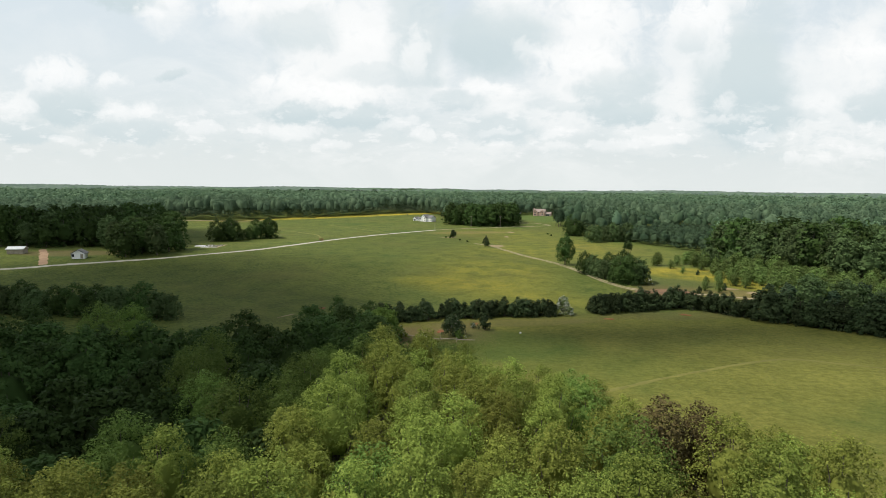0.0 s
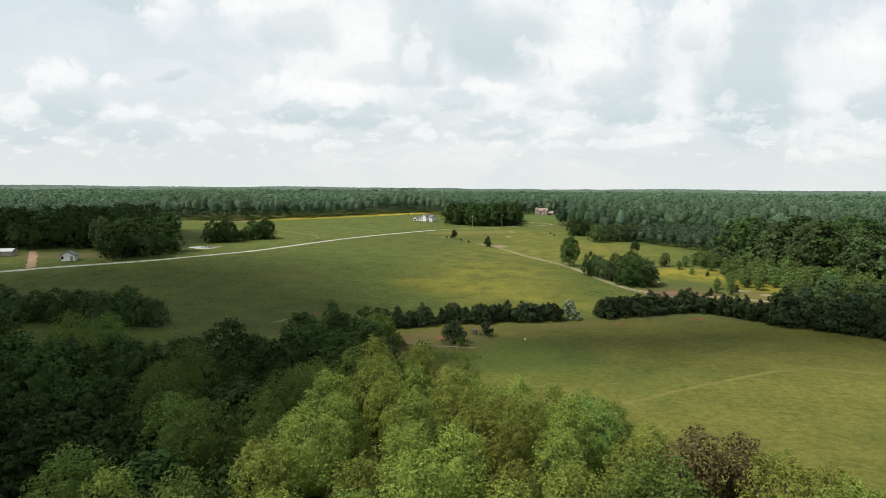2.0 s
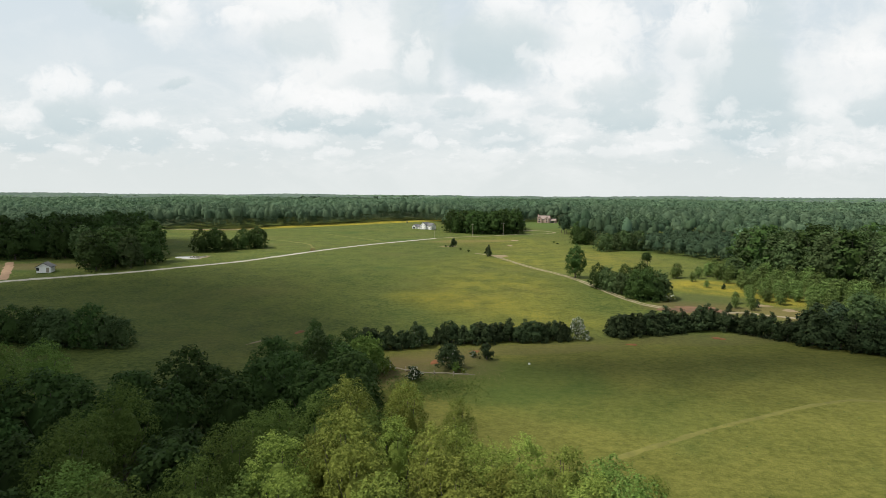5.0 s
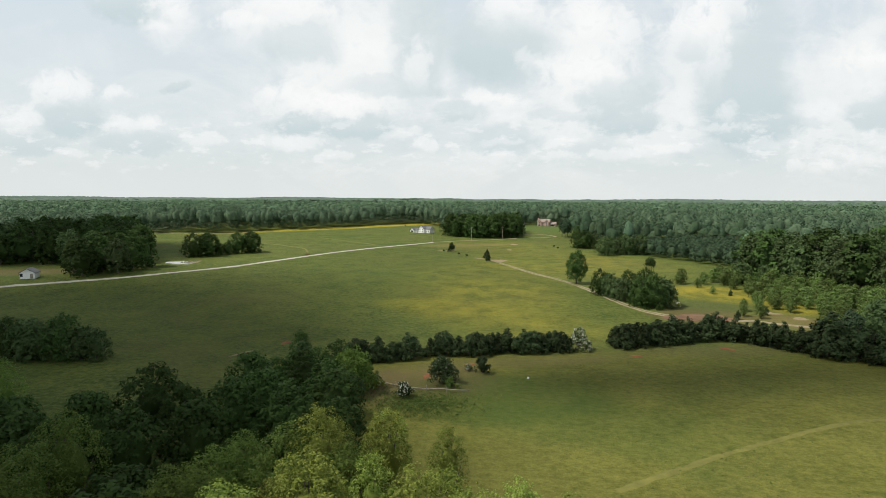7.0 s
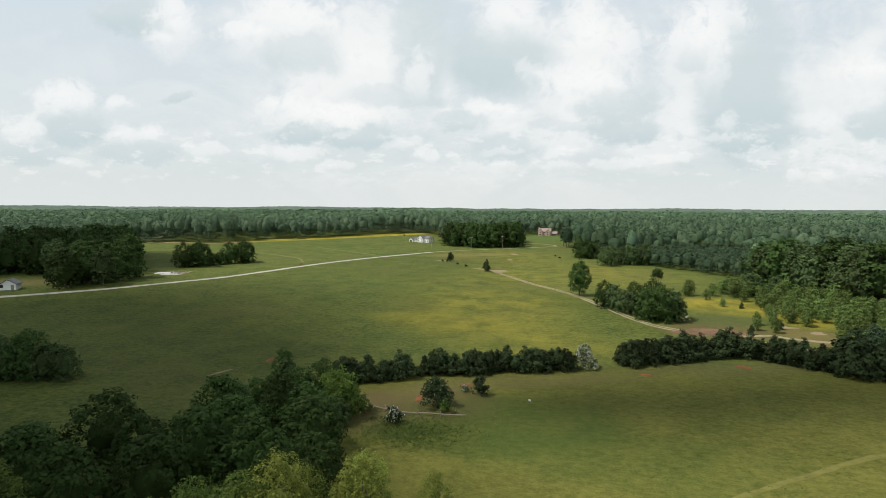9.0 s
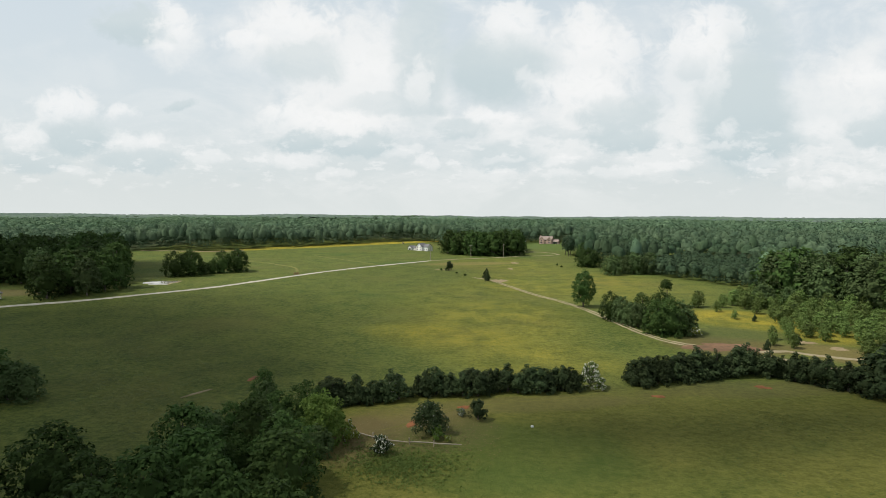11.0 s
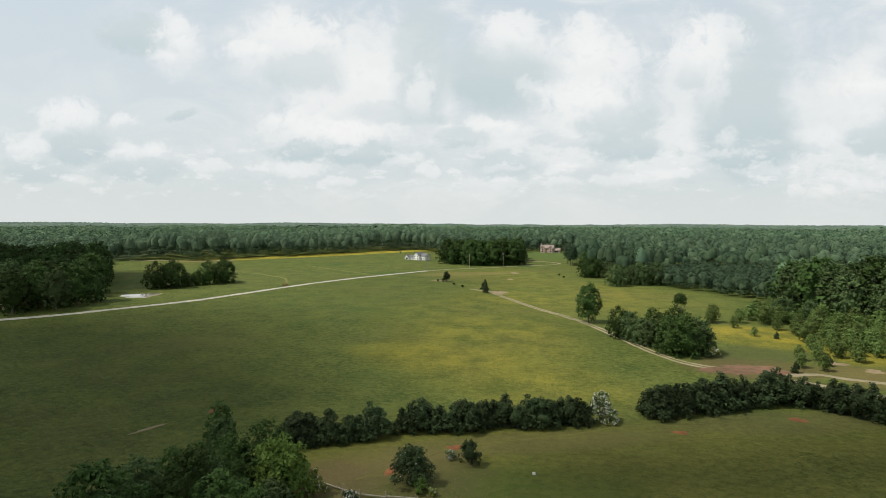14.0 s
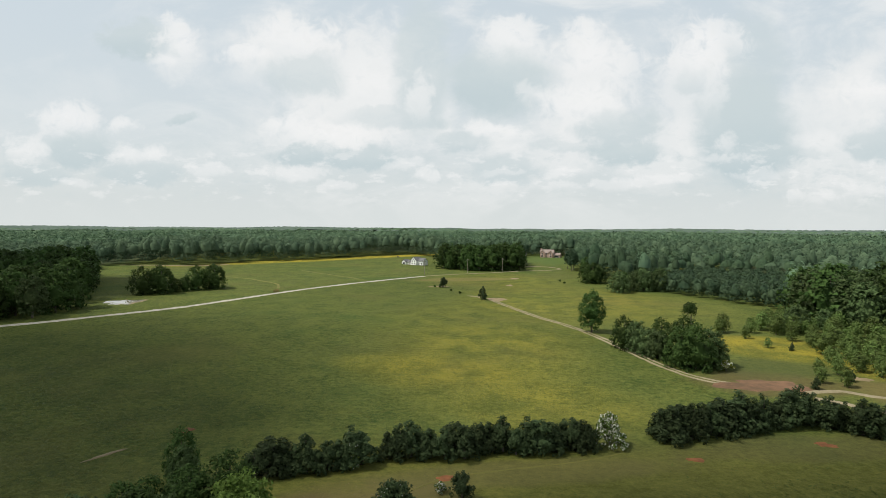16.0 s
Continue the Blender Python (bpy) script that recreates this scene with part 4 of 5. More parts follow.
for key, x, y, s, w in (("clump_b", 29, 220, 1.0, 0.9), ("clump_a", 26.5, 222.5, 0.95, 0.9), ("clump_b", 33, 214, 0.9, 0.9), ("clump_a", 37, 208, 1.05, 1.0), ("clump_a", 40, 207, 1.15, 0.95),
                        ("clump_b", 43.5, 209, 1.15, 1.0), ("clump_a", 39, 213, 1.2, 0.9), ("clump_b", 46, 211, 0.8, 0.9), ("tuft", 41, 216, 1.0, 1.0), ("clump_a", 35, 219, 1.0, 0.9), ("clump_b", 31.5, 217, 0.85, 1)):
    plant(key, x, y, s * 0.9, group=CLUMP, wide=w)
bush("flowering_shrub", 46.5, 206.5, 2.6, 1.6, LEAF_OLIVE, 52, "pale-flowered shrub at the edge of the clump", 500, 0.34, 200)
# trees on the far side of the pasture
FARSIDE = "trees on the far side of the pasture"
for key, x, y, s, w in (("clump_a", 38.5, 392, 1.15, 1.15), ("clump_a", 35.5, 396, 1.1, 1.1), ("clump_b", 42, 396, 1.1, 1.1), ("clump_b", 45.5, 350, 1.15, 1.2), ("clump_b", 54, 358, 1.1, 1.0), ("clump_b", 58.5, 358, 1.3, 0.9),
                        ("clump_b", 62, 359, 1.1, 1.0), ("clump_b", 66.5, 360, 1.3, 0.9), ("clump_a", 50, 362, 0.9, 1.1), ("clump_a", 59, 368, 1.1, 1), ("clump_a", 68, 366, 1.1, 1),
                        ("pine", 33, 470, 1.0, 1), ("pine", 35, 476, 1.1, 1), ("pine", 31.5, 482, 1.0, 1), ("pine", 36, 488, 1.1, 1), ("mid_dark", 40, 440, 0.7, 1), ("mid_dark", 44, 425, 0.66, 1)):
    plant(key, x, y, s, group=FARSIDE, wide=w)
# trees by the pond
for x, y, s in ((-167.5, 300, 0.75), (-162, 305, 0.78), (-165, 309, 0.7), (-155, 322, 0.7), (-149.5, 328, 0.74), (-153, 334, 0.7), (-160, 312, 0.4), (-157.5, 316, 0.42)):
    plant("clump_a", x, y, s * 1.65, group="dark trees beside the pond", wide=1.1)
# grove by the farmhouse
fill_wood([(-58, 470), (-48, 463), (-33, 457), (-10, 463), (-2, 470), (-2, 510), (-57, 515)], 6.5, 61, ("mid_dark",), "trees of the grove by the farmhouse", 0.78, 1.1)
# left wood behind the road
fill_wood([(-262, 252), (-226, 254), (-206, 262), (-178, 228), (-162, 232), (-158, 250), (-172, 268), (-215, 325), (-270, 385), (-320, 300)], 8.0, 62, ("mid_dark", "mid_dark", "mid_a"), "dark trees behind the gravel road", 0.8, 1.15)
# right wood, tall trees, and the young growth before it
fill_wood([(92, 278), (97, 258), (104, 244), (112, 232), (126, 216), (150, 222), (190, 285), (195, 300), (150, 300), (112, 292)], 5.6, 63,
          ("mid_a", "mid_dark", "mid_a", "mid_a"), "trees of the wood beyond the meadow", 0.95, 1.2)
fill_wood([(58, 248), (66, 250), (80, 264), (92, 276), (100, 258), (90, 250), (77, 246)], 3.9, 64, ("young_a", "clump_b", "young_a"), "scrub trees by the flower meadow", 0.65, 1.0)
fill_wood([(82, 238), (93, 256), (104, 242), (118, 226), (128, 206), (112, 180), (102, 160), (88, 166), (78, 174), (80, 190), (86, 205), (84, 222)], 3.9, 65,
          ("young_a", "young_b", "young_a", "young_a"), "young trees by the flower meadow", 0.62, 1.1)
fill_wood([(72, 171), (84, 163), (100, 152), (110, 150), (112, 160), (90, 174), (80, 178)], 4.6, 66, ("pine", "pine", "mid_a"), "dark trees behind the hedgerow", 0.6, 0.85)
fill_wood([(70, 212), (80, 206), (85, 222), (83, 240), (77, 238), (75, 224)], 4.3, 67, ("young_a", "young_b"), "young trees by the flower meadow", 0.65, 1.0)
for key, x, y, s in (("young_a", 64.3, 229, 0.45), ("cedar_b", 69.2, 226.8, 0.4), ("young_a", 74, 238, 0.75), ("young_a", 77, 233, 0.6), ("young_b", 66, 206.5, 0.75), ("young_b", 70.5, 207.5, 0.85),
                     ("cedar_b", 61, 196.8, 0.5), ("cedar_b", 71, 203, 0.45), ("young_b", 77, 210, 0.8), ("young_b", 64, 201, 0.7), ("young_a", 62.5, 239.5, 0.6), ("young_a", 57.5, 246, 0.7), ("young_b", 68, 199, 0.8)):
    plant(key, x, y, s, group="young trees by the flower meadow")


# ---------------------------------------------------------------- far woods
CLEAR = [(-420, 100), (-262, 150), (-420, 240), (-330, 250), (-320, 300), (-275, 390), (-310, 445), (-285, 464), (-253, 466), (-224, 492), (-175, 540), (-131, 596), (-114, 624), (-96, 600), (-66, 540), (-66, 515),
         (-2, 512), (-6, 560), (-2, 614), (40, 618), (48, 580), (38, 500), (40, 440), (52, 376), (70, 376), (86, 348), (94, 310), (98, 290), (150, 298), (230, 330), (230, 240), (190, 100), (100, -200), (-420, -200)]


def dome_template(seg, rings):
    """A crown's upper part: rings of (height, radius) and a top."""
    v = [(r * math.cos(2 * math.pi * (k + 0.5 * i) / seg), r * math.sin(2 * math.pi * (k + 0.5 * i) / seg), z) for i, (z, r) in enumerate(rings) for k in range(seg)] + [(0, 0, 1.0)]
    f = []
    for i in range(len(rings) - 1):
        for k in range(seg):
            a, b, c, d = i * seg + k, i * seg + (k + 1) % seg, (i + 1) * seg + (k + 1) % seg, (i + 1) * seg + k
            f += [(a, b, d), (b, c, d)]
    last = (len(rings) - 1) * seg
    f += [(last + k, last + (k + 1) % seg, last + seg) for k in range(seg)]
    return np.array(v), np.array(f)


HALF_DOME = dome_template(7, ((-0.35, 1.0), (0.35, 0.9), (0.78, 0.52)))
LOW_DOME = dome_template(6, ((-0.2, 1.0), (0.6, 0.7)))


def far_crowns(rng, x, y, h, r, template):
    """Lumpy crowns, one at each plan point, joined."""
    v, f = template
    n = len(x)
    k = rng.uniform(0.72, 1.10, (n, len(v), 1))
    p = v[None] * k * np.stack([r, r, h * 0.40], 1)[:, None] * 0.76
    p += np.stack([x, y, height(x, y) + h * 0.60], 1)[:, None]
    return p.reshape(-1, 3), (f[None] + (np.arange(n) * len(v))[:, None, None]).reshape(-1, 3)


def far_leaves(rng, x, y, h, r, each, size, up=0.45):
    n = len(x) * each
    i = np.repeat(np.arange(len(x)), each)
    d = rand_dirs(rng, n, up)
    pos = np.stack([x[i], y[i], height(x[i], y[i]) + h[i] * 0.60], 1) + d * np.stack([r[i], r[i], h[i] * 0.40], 1) * rng.uniform(0.74, 1.10, (n, 1))
    nrm = d + rng.normal(size=(n, 3)) * 0.28
    t = np.cross(nrm, rand_dirs(rng, n))
    t /= np.linalg.norm(t, axis=1)[:, None] + 1e-9
    b = np.cross(nrm / np.linalg.norm(nrm, axis=1)[:, None], t)
    s = (size * rng.uniform(0.6, 1.3, n))[:, None]
    v = np.stack([pos - t * s * 0.5, pos + b * s * 0.5, pos + t * s * 0.55 - b * s * 0.25], 1).reshape(-1, 3)
    return v, np.arange(n * 3).reshape(-1, 3)


def wood_points(rng, near, far, gap, half=0.71):
    """Jittered plan points of the far wood within a ring round the flight, ahead of it."""
    g = np.arange(-far, far, gap)
    gx, gy = np.meshgrid(g, np.arange(0, far, gap))
    gx = gx + (np.arange(gx.shape[0]) % 2)[:, None] * gap * 0.5
    x = gx.ravel() + rng.uniform(-0.5, 0.5, gx.size) * gap
    y = gy.ravel() + rng.uniform(-0.5, 0.5, gx.size) * gap
    d, a = np.hypot(x, y), np.arctan2(-x, y) - radians(8)
    ok = (d >= near) & (d < far) & (np.abs(a) < half) & ~inside(CLEAR, x, y)
    return x[ok], y[ok]


PLANTATION = [(60, 372), (96, 300), (170, 310), (210, 400), (110, 450)]
PINES = [(100, 330), (150, 300), (235, 300), (235, 350), (170, 352)]


def build_far_woods():
    rng = np.random.default_rng(77)
    for near, far, gap, edge_leaves, leaves, size, template in ((230, 430, 6.6, 110, 90, 0.95, HALF_DOME), (430, 700, 7.8, 95, 46, 1.35, HALF_DOME),
                                                                (700, 1100, 11.0, 24, 24, 2.2, LOW_DOME), (1100, 1750, 16.0, 9, 9, 3.4, LOW_DOME),
                                                                (1750, 3100, 27.0, 0, 0, 1.0, LOW_DOME)):
        x, y = wood_points(rng, near, far, gap)
        low = inside(PLANTATION, x, y)
        if near < 430:
            rows = np.array(scatter(PLANTATION, 4.4, 78))
            x, y, low = np.append(x[~low], rows[:, 0]), np.append(y[~low], rows[:, 1]), np.append(low[~low], np.ones(len(rows), bool))
        else:
            x, y, low = x[~low], y[~low], low[~low]
        d = np.hypot(x, y)
        stand = np.sin(x / 90 + 1.0) + np.sin(y / 60 + x / 140) + rng.normal(size=len(x)) * 0.5 > 1.25
        stand |= low | inside(PINES, x, y)
        edge = inside(CLEAR, x * (1 - 22 / d), y * (1 - 22 / d))
        h = (rng.uniform(11.5, 17.5, len(x)) + 1.8 * np.sin(x / 37 + y / 55) + np.where(rng.random(len(x)) < 0.08, 3.0, 0)) * np.where(low, 0.5, np.where(edge, 1.15, 1))
        r = np.where(low, 4.4, gap) * rng.uniform(0.46, 0.80, len(x))
        for dark, m, lab in ((False, LEAF_FAR_HAZED, "unbroken green broadleaf woodland reaching the horizon"), (True, LEAF_FAR_DARK, "dark green stands of pine in the woodland")):
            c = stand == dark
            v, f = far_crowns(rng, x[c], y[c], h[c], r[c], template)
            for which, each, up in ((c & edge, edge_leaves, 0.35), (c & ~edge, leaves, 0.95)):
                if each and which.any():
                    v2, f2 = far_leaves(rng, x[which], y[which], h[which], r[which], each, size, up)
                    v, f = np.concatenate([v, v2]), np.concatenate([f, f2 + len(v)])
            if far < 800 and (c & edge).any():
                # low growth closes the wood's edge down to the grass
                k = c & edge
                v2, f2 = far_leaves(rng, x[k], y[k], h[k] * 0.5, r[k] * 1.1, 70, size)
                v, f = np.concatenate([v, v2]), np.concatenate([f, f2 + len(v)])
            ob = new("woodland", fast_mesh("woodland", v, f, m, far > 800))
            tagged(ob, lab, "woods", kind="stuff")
    # the farthest woods: a rough canopy in rows
    rows = np.concatenate([np.arange(1720, 2600, 45), np.arange(2600, 4900, 90)])
    cols = np.linspace(-1.15, 1.0, 520)
    gy = np.repeat(rows[:, None], len(cols), 1)
    gx = cols[None] * rows[:, None]
    gx = gx + rng.uniform(-4, 4, gx.shape)
    gz = height(gx, gy) + 12 + rng.uniform(-3.5, 3.5, gx.shape) + 1.8 * np.sin(gx / 37) + 2.0 * np.sin(gx / 145 + gy / 300)
    v = np.stack([gx.ravel(), gy.ravel(), gz.ravel()], 1)
    ob = new("woodland", fast_mesh("woodland", v, grid_faces(len(rows), len(cols)), CANOPY_HAZED, True))
    tagged(ob, "woodland canopy on the horizon, haze tinted into its colour", "woods", kind="stuff")


build_far_woods()


# ---------------------------------------------------------------- buildings
def box_bm(bm, x0, x1, y0, y1, z0, z1):
    c = [bm.verts.new(p) for p in ((x0, y0, z0), (x1, y0, z0), (x1, y1, z0), (x0, y1, z0), (x0, y0, z1), (x1, y0, z1), (x1, y1, z1), (x0, y1, z1))]
    for q in ((3, 2, 1, 0), (4, 5, 6, 7), (0, 1, 5, 4), (1, 2, 6, 5), (2, 3, 7, 6), (3, 0, 4, 7)):
        bm.faces.new([c[i] for i in q])


def bm_mesh(name, bm, mat):
    me = bpy.data.meshes.new(name)
    bm.to_mesh(me)
    bm.free()
    me.materials.append(mat)
    return me


def box_mesh(name, dims, mat):
    bm = bmesh.new()
    box_bm(bm, *dims)
    return bm_mesh(name, bm, mat)


def wing(root, x, y, w, d, eave, ridge, along, wall_mat, roof_mat, windows=(), door=None):
    """A house block: gabled walls, roof with overhang, windows on the side that faces -y. along: 'x' or 'y', the ridge's way."""
    bm = bmesh.new()
    hw, hd = w / 2, d / 2
    if along == "x":
        prof = [(-hd, 0), (hd, 0), (hd, eave), (0, ridge), (-hd, eave)]
        ends = [[bm.verts.new((x + s * hw, y + p, q)) for p, q in prof] for s in (-1, 1)]
    else:
        prof = [(-hw, 0), (hw, 0), (hw, eave), (0, ridge), (-hw, eave)]
        ends = [[bm.verts.new((x + p, y + s * hd, q)) for p, q in prof] for s in (-1, 1)]
    bm.faces.new(ends[0])
    bm.faces.new(ends[1][::-1])
    for i in range(5):
        j = (i + 1) % 5
        bm.faces.new((ends[0][j], ends[0][i], ends[1][i], ends[1][j]))
    bmesh.ops.recalc_face_normals(bm, faces=bm.faces)
    part("wall", bm_mesh("wall", bm, wall_mat), root)
    bm = bmesh.new()
    span, run = (hd, hw) if along == "x" else (hw, hd)
    slope = (ridge - eave) / span
    o, t = 0.45, 0.22
    for s in (-1, 1):
        pts = [(0, ridge + 0.05), (s * (span + o), eave - slope * o + 0.05), (s * (span + o), eave - slope * o + 0.05 + t), (0, ridge + 0.05 + t)]
        a, b = [], []
        for p, q in pts:
            a.append(bm.verts.new((x - run - o, y + p, q) if along == "x" else (x + p, y - run - o, q)))
            b.append(bm.verts.new((x + run + o, y + p, q) if along == "x" else (x + p, y + run + o, q)))
        bm.faces.new(a)
        bm.faces.new(b[::-1])
        for i in range(4):
            bm.faces.new((a[(i + 1) % 4], a[i], b[i], b[(i + 1) % 4]))
    bmesh.ops.recalc_face_normals(bm, faces=bm.faces)
    part("roof", bm_mesh("roof", bm, roof_mat), root)
    front = y - hd
    for wx, wz, ww, wh in windows:
        win = part("window", box_mesh("window", (x + wx - ww / 2 - 0.1, x + wx + ww / 2 + 0.1, front - 0.06, front + 0.05, wz - 0.1, wz + wh + 0.1), WHITE_PAINT), root)
        part("pane", box_mesh("pane", (x + wx - ww / 2, x + wx + ww / 2, front - 0.09, front, wz, wz + wh), WINDOW_GLASS), win)
    if door:
        wx, ww, wh = door
        part("door", box_mesh("door", (x + wx - ww / 2, x + wx + ww / 2, front - 0.08, front + 0.05, 0.1, wh), WOOD_GREY), root)


def chimney(root, x, y, z0, z1, mat):
    bm = bmesh.new()
    box_bm(bm, x - 0.5, x + 0.5, y - 0.4, y + 0.4, z0, z1)
    box_bm(bm, x - 0.6, x + 0.6, y - 0.5, y + 0.5, z1 - 0.3, z1 - 0.1)
    part("chimney", bm_mesh("chimney", bm, mat), root)


def farmhouse():
    root = new("farmhouse")
    wing(root, 4.5, 0, 8, 9, 5.2, 8.6, "y", WHITE_PAINT, ROOF_GREY, ((-2, 0.9, 1.2, 1.5), (2, 0.9, 1.2, 1.5), (-2, 3.5, 1.2, 1.4), (2, 3.5, 1.2, 1.4), (0, 6.0, 0.9, 1.0)))
    wing(root, 12.4, 2, 7.6, 8, 4.6, 7.6, "x", WHITE_PAINT, ROOF_GREY, ((-1.8, 0.9, 1.2, 1.5), (1.8, 0.9, 1.2, 1.5)))
    wing(root, -3.7, 1.0, 8.2, 7, 2.8, 4.9, "x", WHITE_PAINT, ROOF_GREY, ((-2.3, 0.9, 1.1, 1.3), (2.3, 0.9, 1.1, 1.3)), (0, 1.0, 2.1))
    wing(root, -10.8, -1.0, 5.8, 7, 2.8, 5.2, "y", WHITE_PAINT, ROOF_GREY, ((0, 0.3, 3.4, 2.1),))
    chimney(root, -3.5, 1.5, 4.2, 6.0, BRICK)
    root.matrix_basis = pose(-84, 500, hz(-84, 500), 0, 0, -34) @ Matrix.Scale(0.70, 4)
    tagged(root, "white farmhouse with several gables and grey roofs", "house")


def brick_house():
    root = new("brick_house")
    wing(root, 0, 0, 14, 9, 5.6, 9.4, "x", BRICK, ROOF_BUFF, ((-5, 0.9, 1.2, 1.6), (5, 0.9, 1.2, 1.6), (-5, 3.6, 1.2, 1.5), (0, 3.6, 1.2, 1.5), (5, 3.6, 1.2, 1.5)), (0, 1.3, 2.3))
    wing(root, -4.2, -4.0, 5, 4, 5.8, 8.6, "y", BRICK, ROOF_BUFF, ((0, 0.9, 2.0, 1.6), (0, 3.7, 1.6, 1.5)))
    wing(root, 4.4, -3.6, 4, 3, 5.8, 8.2, "y", BRICK, ROOF_BUFF, ((0, 0.9, 1.6, 1.6), (0, 3.7, 1.4, 1.5)))
    wing(root, 10.6, 0.5, 7, 8, 3.0, 5.4, "x", BRICK, ROOF_BUFF, ((0, 0.3, 4.6, 2.1),))
    chimney(root, -7.2, 0.5, 4.0, 11.0, BRICK)
    root.matrix_basis = pose(22, 600, hz(22, 600), 0, 0, -16) @ Matrix.Diagonal((0.85, 0.85, 0.74, 1))
    tagged(root, "two-storey pinkish brick house with pale gabled roofs", "house")


def small_building(name, x, y, turn, w, d, eave, ridge, wall, roof, label, windows=(), along="x"):
    root = new(name)
    wing(root, 0, 0, w, d, eave, ridge, along, wall, roof, windows, (w * 0.28, 1.0, 2.0))
    root.matrix_basis = pose(x, y, hz(x, y), 0, 0, turn)
    tagged(root, label, "house" if "cottage" in name else "shed")


farmhouse()
brick_house()
small_building("cottage", -189.5, 224, 25, 5.0, 4.8, 2.3, 3.8, WHITE_PAINT, ROOF_GREY, "small white cottage with a grey roof beside the road", ((-2, 0.9, 1.0, 1.2),), "y")
small_building("metal_shed", -226, 230, 20, 6.5, 4.5, 2.2, 3.1, WOOD_GREY, ROOF_METAL, "low shed with a pale metal roof")
small_building("garden_shed", 0.5, 596, 0, 4, 4, 2.4, 3.4, WHITE_PAINT, ROOF_GREY, "small white outbuilding by the brick house's drive")
small_building("garage", 42, 606, 0, 7, 6, 2.6, 4.0, WHITE_PAINT, ROOF_BUFF, "white garage beside the brick house", ((0, 0.2, 3.0, 2.0),))
small_building("barn", 62, 560, -10, 16, 9, 3.4, 5.4, WOOD_GREY, ROOF_METAL, "long barn with a pale metal roof among trees")
small_building("barn", -246, 292, 12, 9, 7, 3.0, 5.0, WHITE_PAINT, ROOF_METAL, "pale farm building among dark trees")


def pond():
    blotch("pond_bank", -158.4, 276.6, 6.2, 9.0, 15, PALE_CLAY, "brown clay bank round the pond", 91, 0.04)
    ob = blotch("pond", -158.6, 276, 5.8, 8.4, 15, WATER, "small farm pond reflecting the pale sky", 91, 0.16)
    tagged(ob, category="pond")


pond()


def utility_pole(x, y, h=9.5):
    root = new("utility_pole")
    bm = bmesh.new()
    bmesh.ops.create_cone(bm, cap_ends=True, segments=10, radius1=0.16, radius2=0.11, depth=h, matrix=Matrix.Translation((0, 0, h / 2)))
    part("post", bm_mesh("post", bm, WOOD_GREY), root)
    bm = bmesh.new()
    box_bm(bm, -1.1, 1.1, -0.07, 0.07, h - 0.85, h - 0.68)
    part("crossarm", bm_mesh("crossarm", bm, WOOD_GREY), root)
    for s in (-1, -0.45, 0.45, 1):
        bm = bmesh.new()
        bmesh.ops.create_cone(bm, cap_ends=True, segments=8, radius1=0.06, radius2=0.04, depth=0.18, matrix=Matrix.Translation((s, 0, h - 0.6)))
        part("insulator", bm_mesh("insulator", bm, SALT), root)
    root.matrix_basis = pose(x, y, hz(x, y) - 0.1, 0, 0, 30)
    tagged(root, "tall grey wooden utility pole by the road", "utility pole", group="utility poles along the road")


for x, y in ((-62, 424), (-36, 440), (-14, 456)):
    utility_pole(x, y)


def fallen_rails():
    root = new("rail_fence")
    line = [(-25.4, 130.5), (-22.5, 129.4), (-19.9, 128.5), (-16.5, 128.4), (-12.8, 128.2), (-9.0, 128.2)]
    rng = random.Random(3)
    for (ax, ay), (bx, by) in zip(line, line[1:]):
        z = hz(ax, ay)
        bm = bmesh.new()
        L = math.hypot(bx - ax, by - ay) + 0.4
        bmesh.ops.create_cone(bm, cap_ends=True, segments=8, radius1=0.11, radius2=0.08, depth=L, matrix=Matrix.Translation((0, 0, L / 2)))
        q = Vector((bx - ax, by - ay, rng.uniform(-0.2, 0.2))).to_track_quat("Z", "Y").to_matrix().to_4x4()
        part("rail", bm_mesh("rail", bm, WOOD_GREY), root, m=Matrix.Translation((ax, ay, z + rng.uniform(0.3, 0.5))) @ q)
        bm = bmesh.new()
        bmesh.ops.create_cone(bm, cap_ends=True, segments=8, radius1=0.09, radius2=0.08, depth=1.2, matrix=Matrix.Translation((0, 0, 0.4)))
        part("post", bm_mesh("post", bm, WOOD_GREY), root, m=pose(ax, ay, z, rng.uniform(-6, 6), rng.uniform(-6, 6), 0))
    tagged(root, "weathered broken rail fence in rough grass", "fence")


fallen_rails()


def lick_block(x, y, label):
    bm = bmesh.new()
    box_bm(bm, -0.2, 0.2, -0.2, 0.2, 0, 0.32)
    bmesh.ops.bevel(bm, geom=bm.edges[:], offset=0.04, segments=2, affect="EDGES")
    ob = new("salt_block", bm_mesh("salt_block", bm, SALT))
    ob.matrix_basis = pose(x, y, hz(x, y) - 0.01, 0, 0, 20)
    tagged(ob, label, "salt block")


lick_block(1.9, 138.4, "small white salt block lying in the pasture")


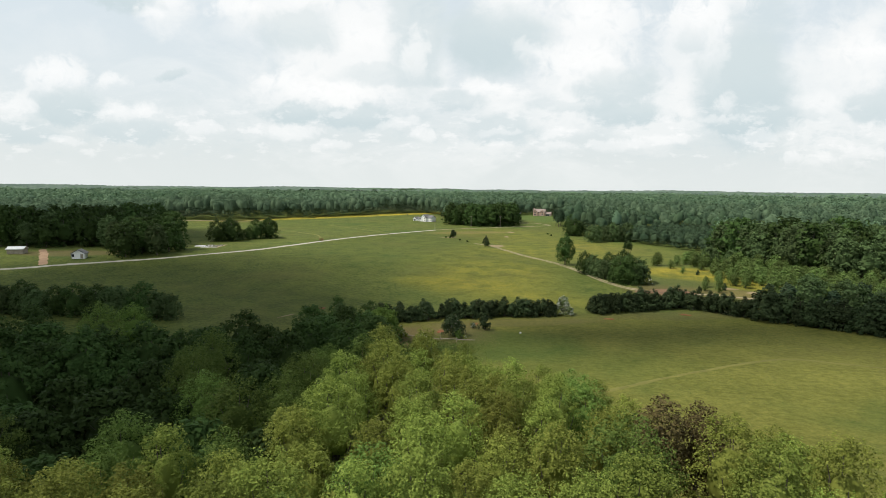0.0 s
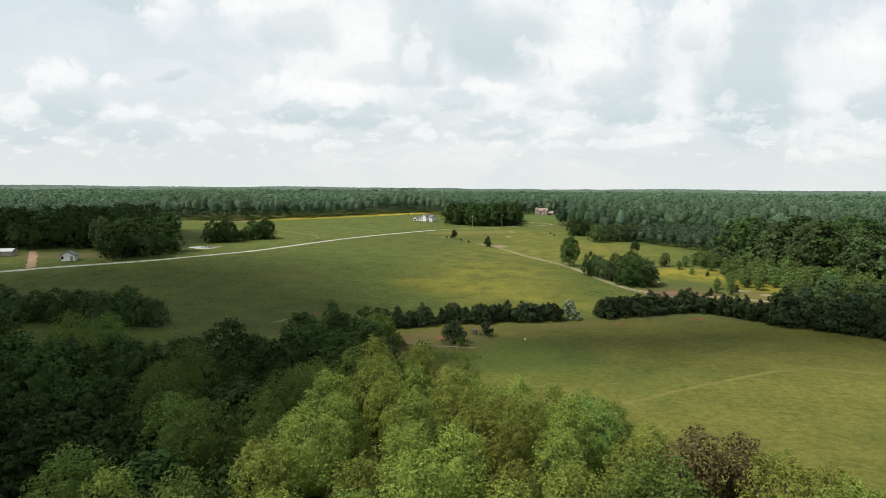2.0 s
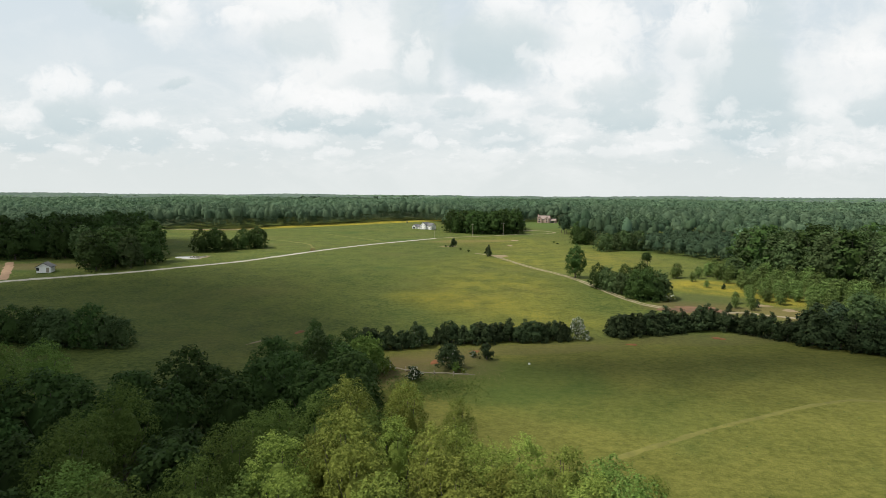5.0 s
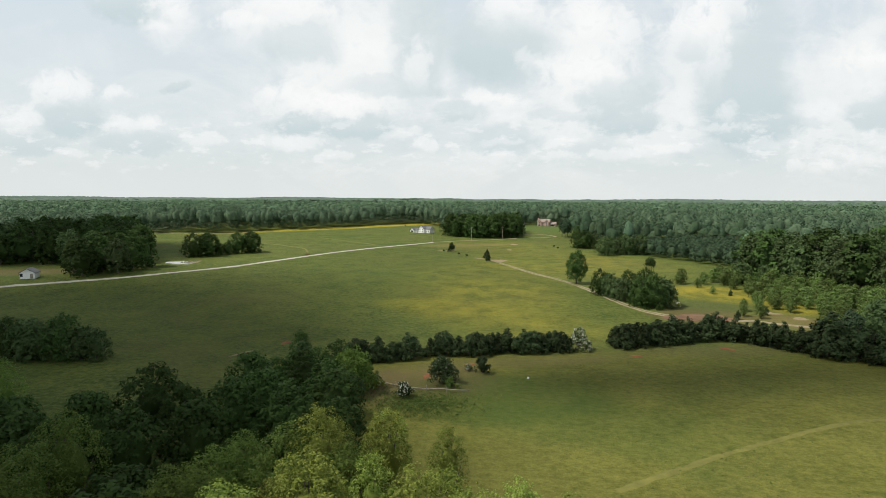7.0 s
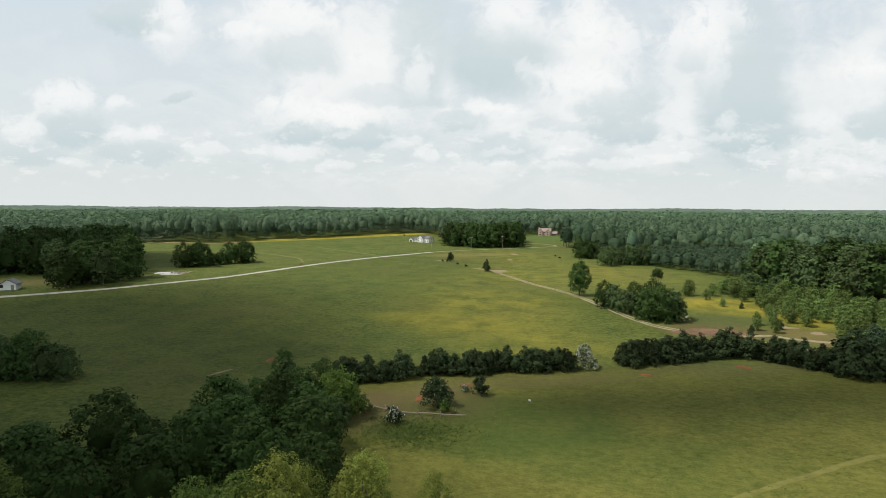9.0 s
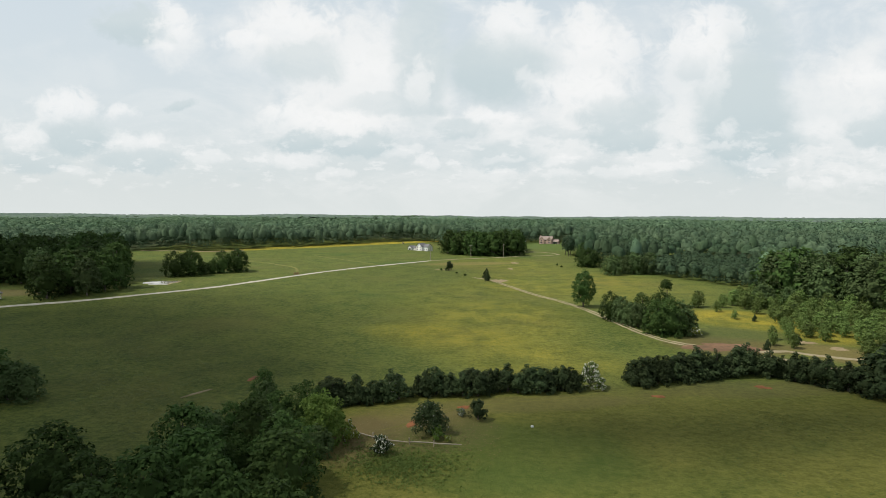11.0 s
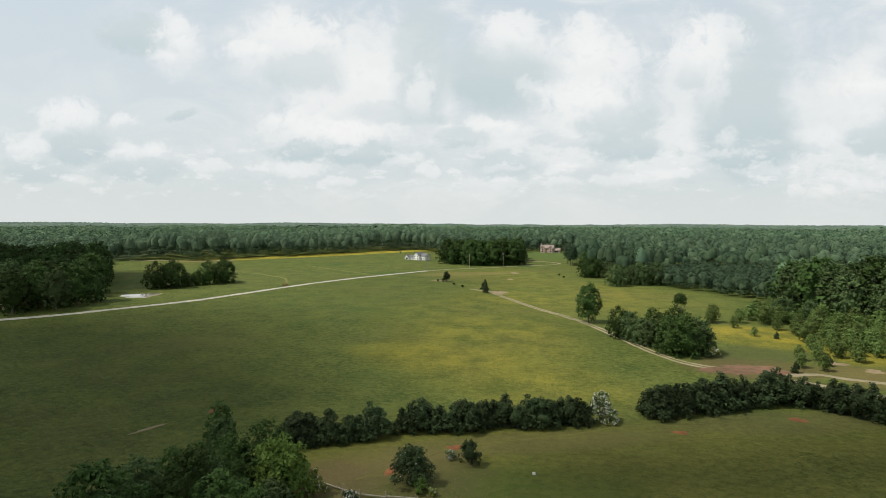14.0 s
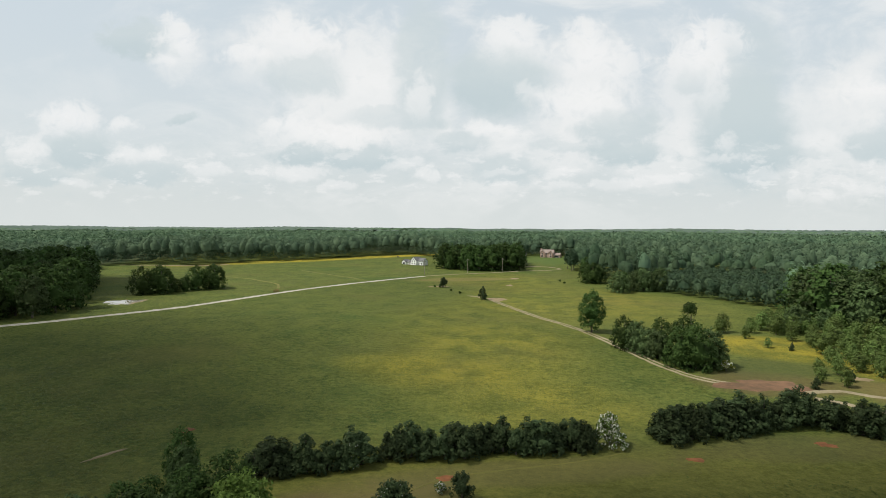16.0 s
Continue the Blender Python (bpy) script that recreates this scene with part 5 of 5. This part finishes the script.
def hay_feeder(x, y):
    """A ring feeder of bent pipe."""
    root = new("cattle_feeder")
    for z in (0.15, 0.65, 1.15):
        bm = bmesh.new()
        seg, ring = 24, 6
        vs = [[bm.verts.new(((1.2 + 0.05 * math.cos(b)) * math.cos(a), (1.2 + 0.05 * math.cos(b)) * math.sin(a), z + 0.05 * math.sin(b)))
               for b in [2 * math.pi * k / ring for k in range(ring)]] for a in [2 * math.pi * i / seg for i in range(seg)]]
        for i in range(seg):
            for k in range(ring):
                bm.faces.new((vs[i][k], vs[(i + 1) % seg][k], vs[(i + 1) % seg][(k + 1) % ring], vs[i][(k + 1) % ring]))
        part("hoop", bm_mesh("hoop", bm, RUST), root)
    for i in range(10):
        a = 2 * math.pi * i / 10
        bm = bmesh.new()
        bmesh.ops.create_cone(bm, cap_ends=True, segments=6, radius1=0.04, radius2=0.04, depth=1.15, matrix=Matrix.Translation((1.2 * math.cos(a), 1.2 * math.sin(a), 0.575)))
        part("bar", bm_mesh("bar", bm, RUST), root)
    root.matrix_basis = pose(x, y, hz(x, y))
    tagged(root, "rusty round cattle feeder beside the road", "cattle feeder")


hay_feeder(-114.3, 321)


def hay_bale(x, y):
    bm = bmesh.new()
    bmesh.ops.create_cone(bm, cap_ends=True, segments=28, radius1=0.75, radius2=0.75, depth=1.3, matrix=Matrix.Translation((0, 0, 0.72)) @ pose(0, 0, 0, 0, 90, 0))
    bmesh.ops.bevel(bm, geom=[e for e in bm.edges if e.calc_face_angle(0) > 1.0], offset=0.1, segments=2, affect="EDGES")
    ob = new("hay_bale", bm_mesh("hay_bale", bm, DUST))
    ob.matrix_basis = pose(x, y, hz(x, y), 0, 0, 35)
    tagged(ob, "pale round hay bale lying in the far field", "hay bale")


hay_bale(-112, 570)


# ---------------------------------------------------------------- grass
def build_grass():
    """Tufts over the pasture, coarser weeds by the wood's edge."""
    rng = np.random.default_rng(5)

    def tufts(name, x, y, size, blades, mat, label, rise=0.08):
        n = len(x) * blades
        i = np.repeat(np.arange(len(x)), blades)
        a = rng.uniform(0, 6.283, n)
        s = size * rng.uniform(0.5, 1.4, n)
        bx, by = x[i] + rng.normal(size=n) * s * 0.6, y[i] + rng.normal(size=n) * s * 0.6
        z = height(bx, by)
        ca, sa = np.cos(a), np.sin(a)
        r3 = rng.uniform(0.02, rise, (n, 3)) * size
        v = np.stack([np.stack([bx - ca * s * 0.5, by - sa * s * 0.5, z + r3[:, 0]], 1), np.stack([bx + ca * s * 0.5, by + sa * s * 0.5, z + r3[:, 1]], 1),
                      np.stack([bx + sa * s * 0.6, by - ca * s * 0.6, z + r3[:, 2]], 1)], 1).reshape(-1, 3)
        ob = new(name, fast_mesh(name, v, np.arange(n * 3).reshape(-1, 3), mat))
        tagged(ob, label, "grass", kind="stuff")

    main = [(-195, 205), (-150, 230), (-126, 280), (-107, 335), (-77, 395), (-40, 425), (0, 380), (-9, 310), (4, 268), (23, 226), (41, 196), (18, 166), (-18, 156), (-36, 142), (-60, 125), (-100, 146), (-150, 150)]
    p = rng.uniform((-200, 120), (45, 430), (78000, 2))
    p = p[inside(main, p[:, 0], p[:, 1])]
    tufts("grass_tufts", p[:, 0], p[:, 1], 0.42, 2, GRASS, "short tufted green pasture grass")
    p = rng.uniform((-22, 56), (80, 160), (1600, 2))
    p = p[inside([(28, 40), (80, 60), (85, 148), (60, 164), (16, 157), (-8, 142), (-8, 90), (2, 68)], p[:, 0], p[:, 1])]
    tufts("grass_tufts", p[:, 0], p[:, 1], 0.22, 2, WEED, "short grazed olive pasture grass")
    p = rng.normal((-15, 133), (7.0, 4.5), (1500, 2))
    p = p[(p[:, 1] < 147) & (p[:, 0] < -3)]
    tufts("dry_grass", p[:, 0], p[:, 1], 0.26, 2, STRAW, "dry straw-coloured grass round the bushes", 0.2)
    p = rng.normal((-16.5, 121.5), (4.6, 3.2), (1500, 2))
    tufts("rough_weeds", p[:, 0], p[:, 1], 0.24, 4, LUSH, "rough green weeds at the wood's edge", 1.3)
    p = np.concatenate([rng.normal(c, d, (k, 2)) for c, d, k in (((46, 146), (11, 6), 260), ((20, 128), (14, 10), 160), ((36, 112), (12, 10), 120))])
    tufts("pasture_weeds", p[:, 0], p[:, 1], 0.3, 3, LUSH, "low dark-green weeds in the grazed pasture", 0.5)


GRASS = leaf_material("grass_blade", (0.095, 0.115, 0.027), (0.18, 0.19, 0.055), 0.45)
LUSH = leaf_material("lush_blade", (0.055, 0.085, 0.02), (0.12, 0.15, 0.04), 0.35)
STRAW = leaf_material("straw_blade", (0.12, 0.11, 0.045), (0.26, 0.22, 0.10), 0.3)
WEED = leaf_material("weed_blade", (0.085, 0.095, 0.03), (0.19, 0.175, 0.065), 0.3)
build_grass()
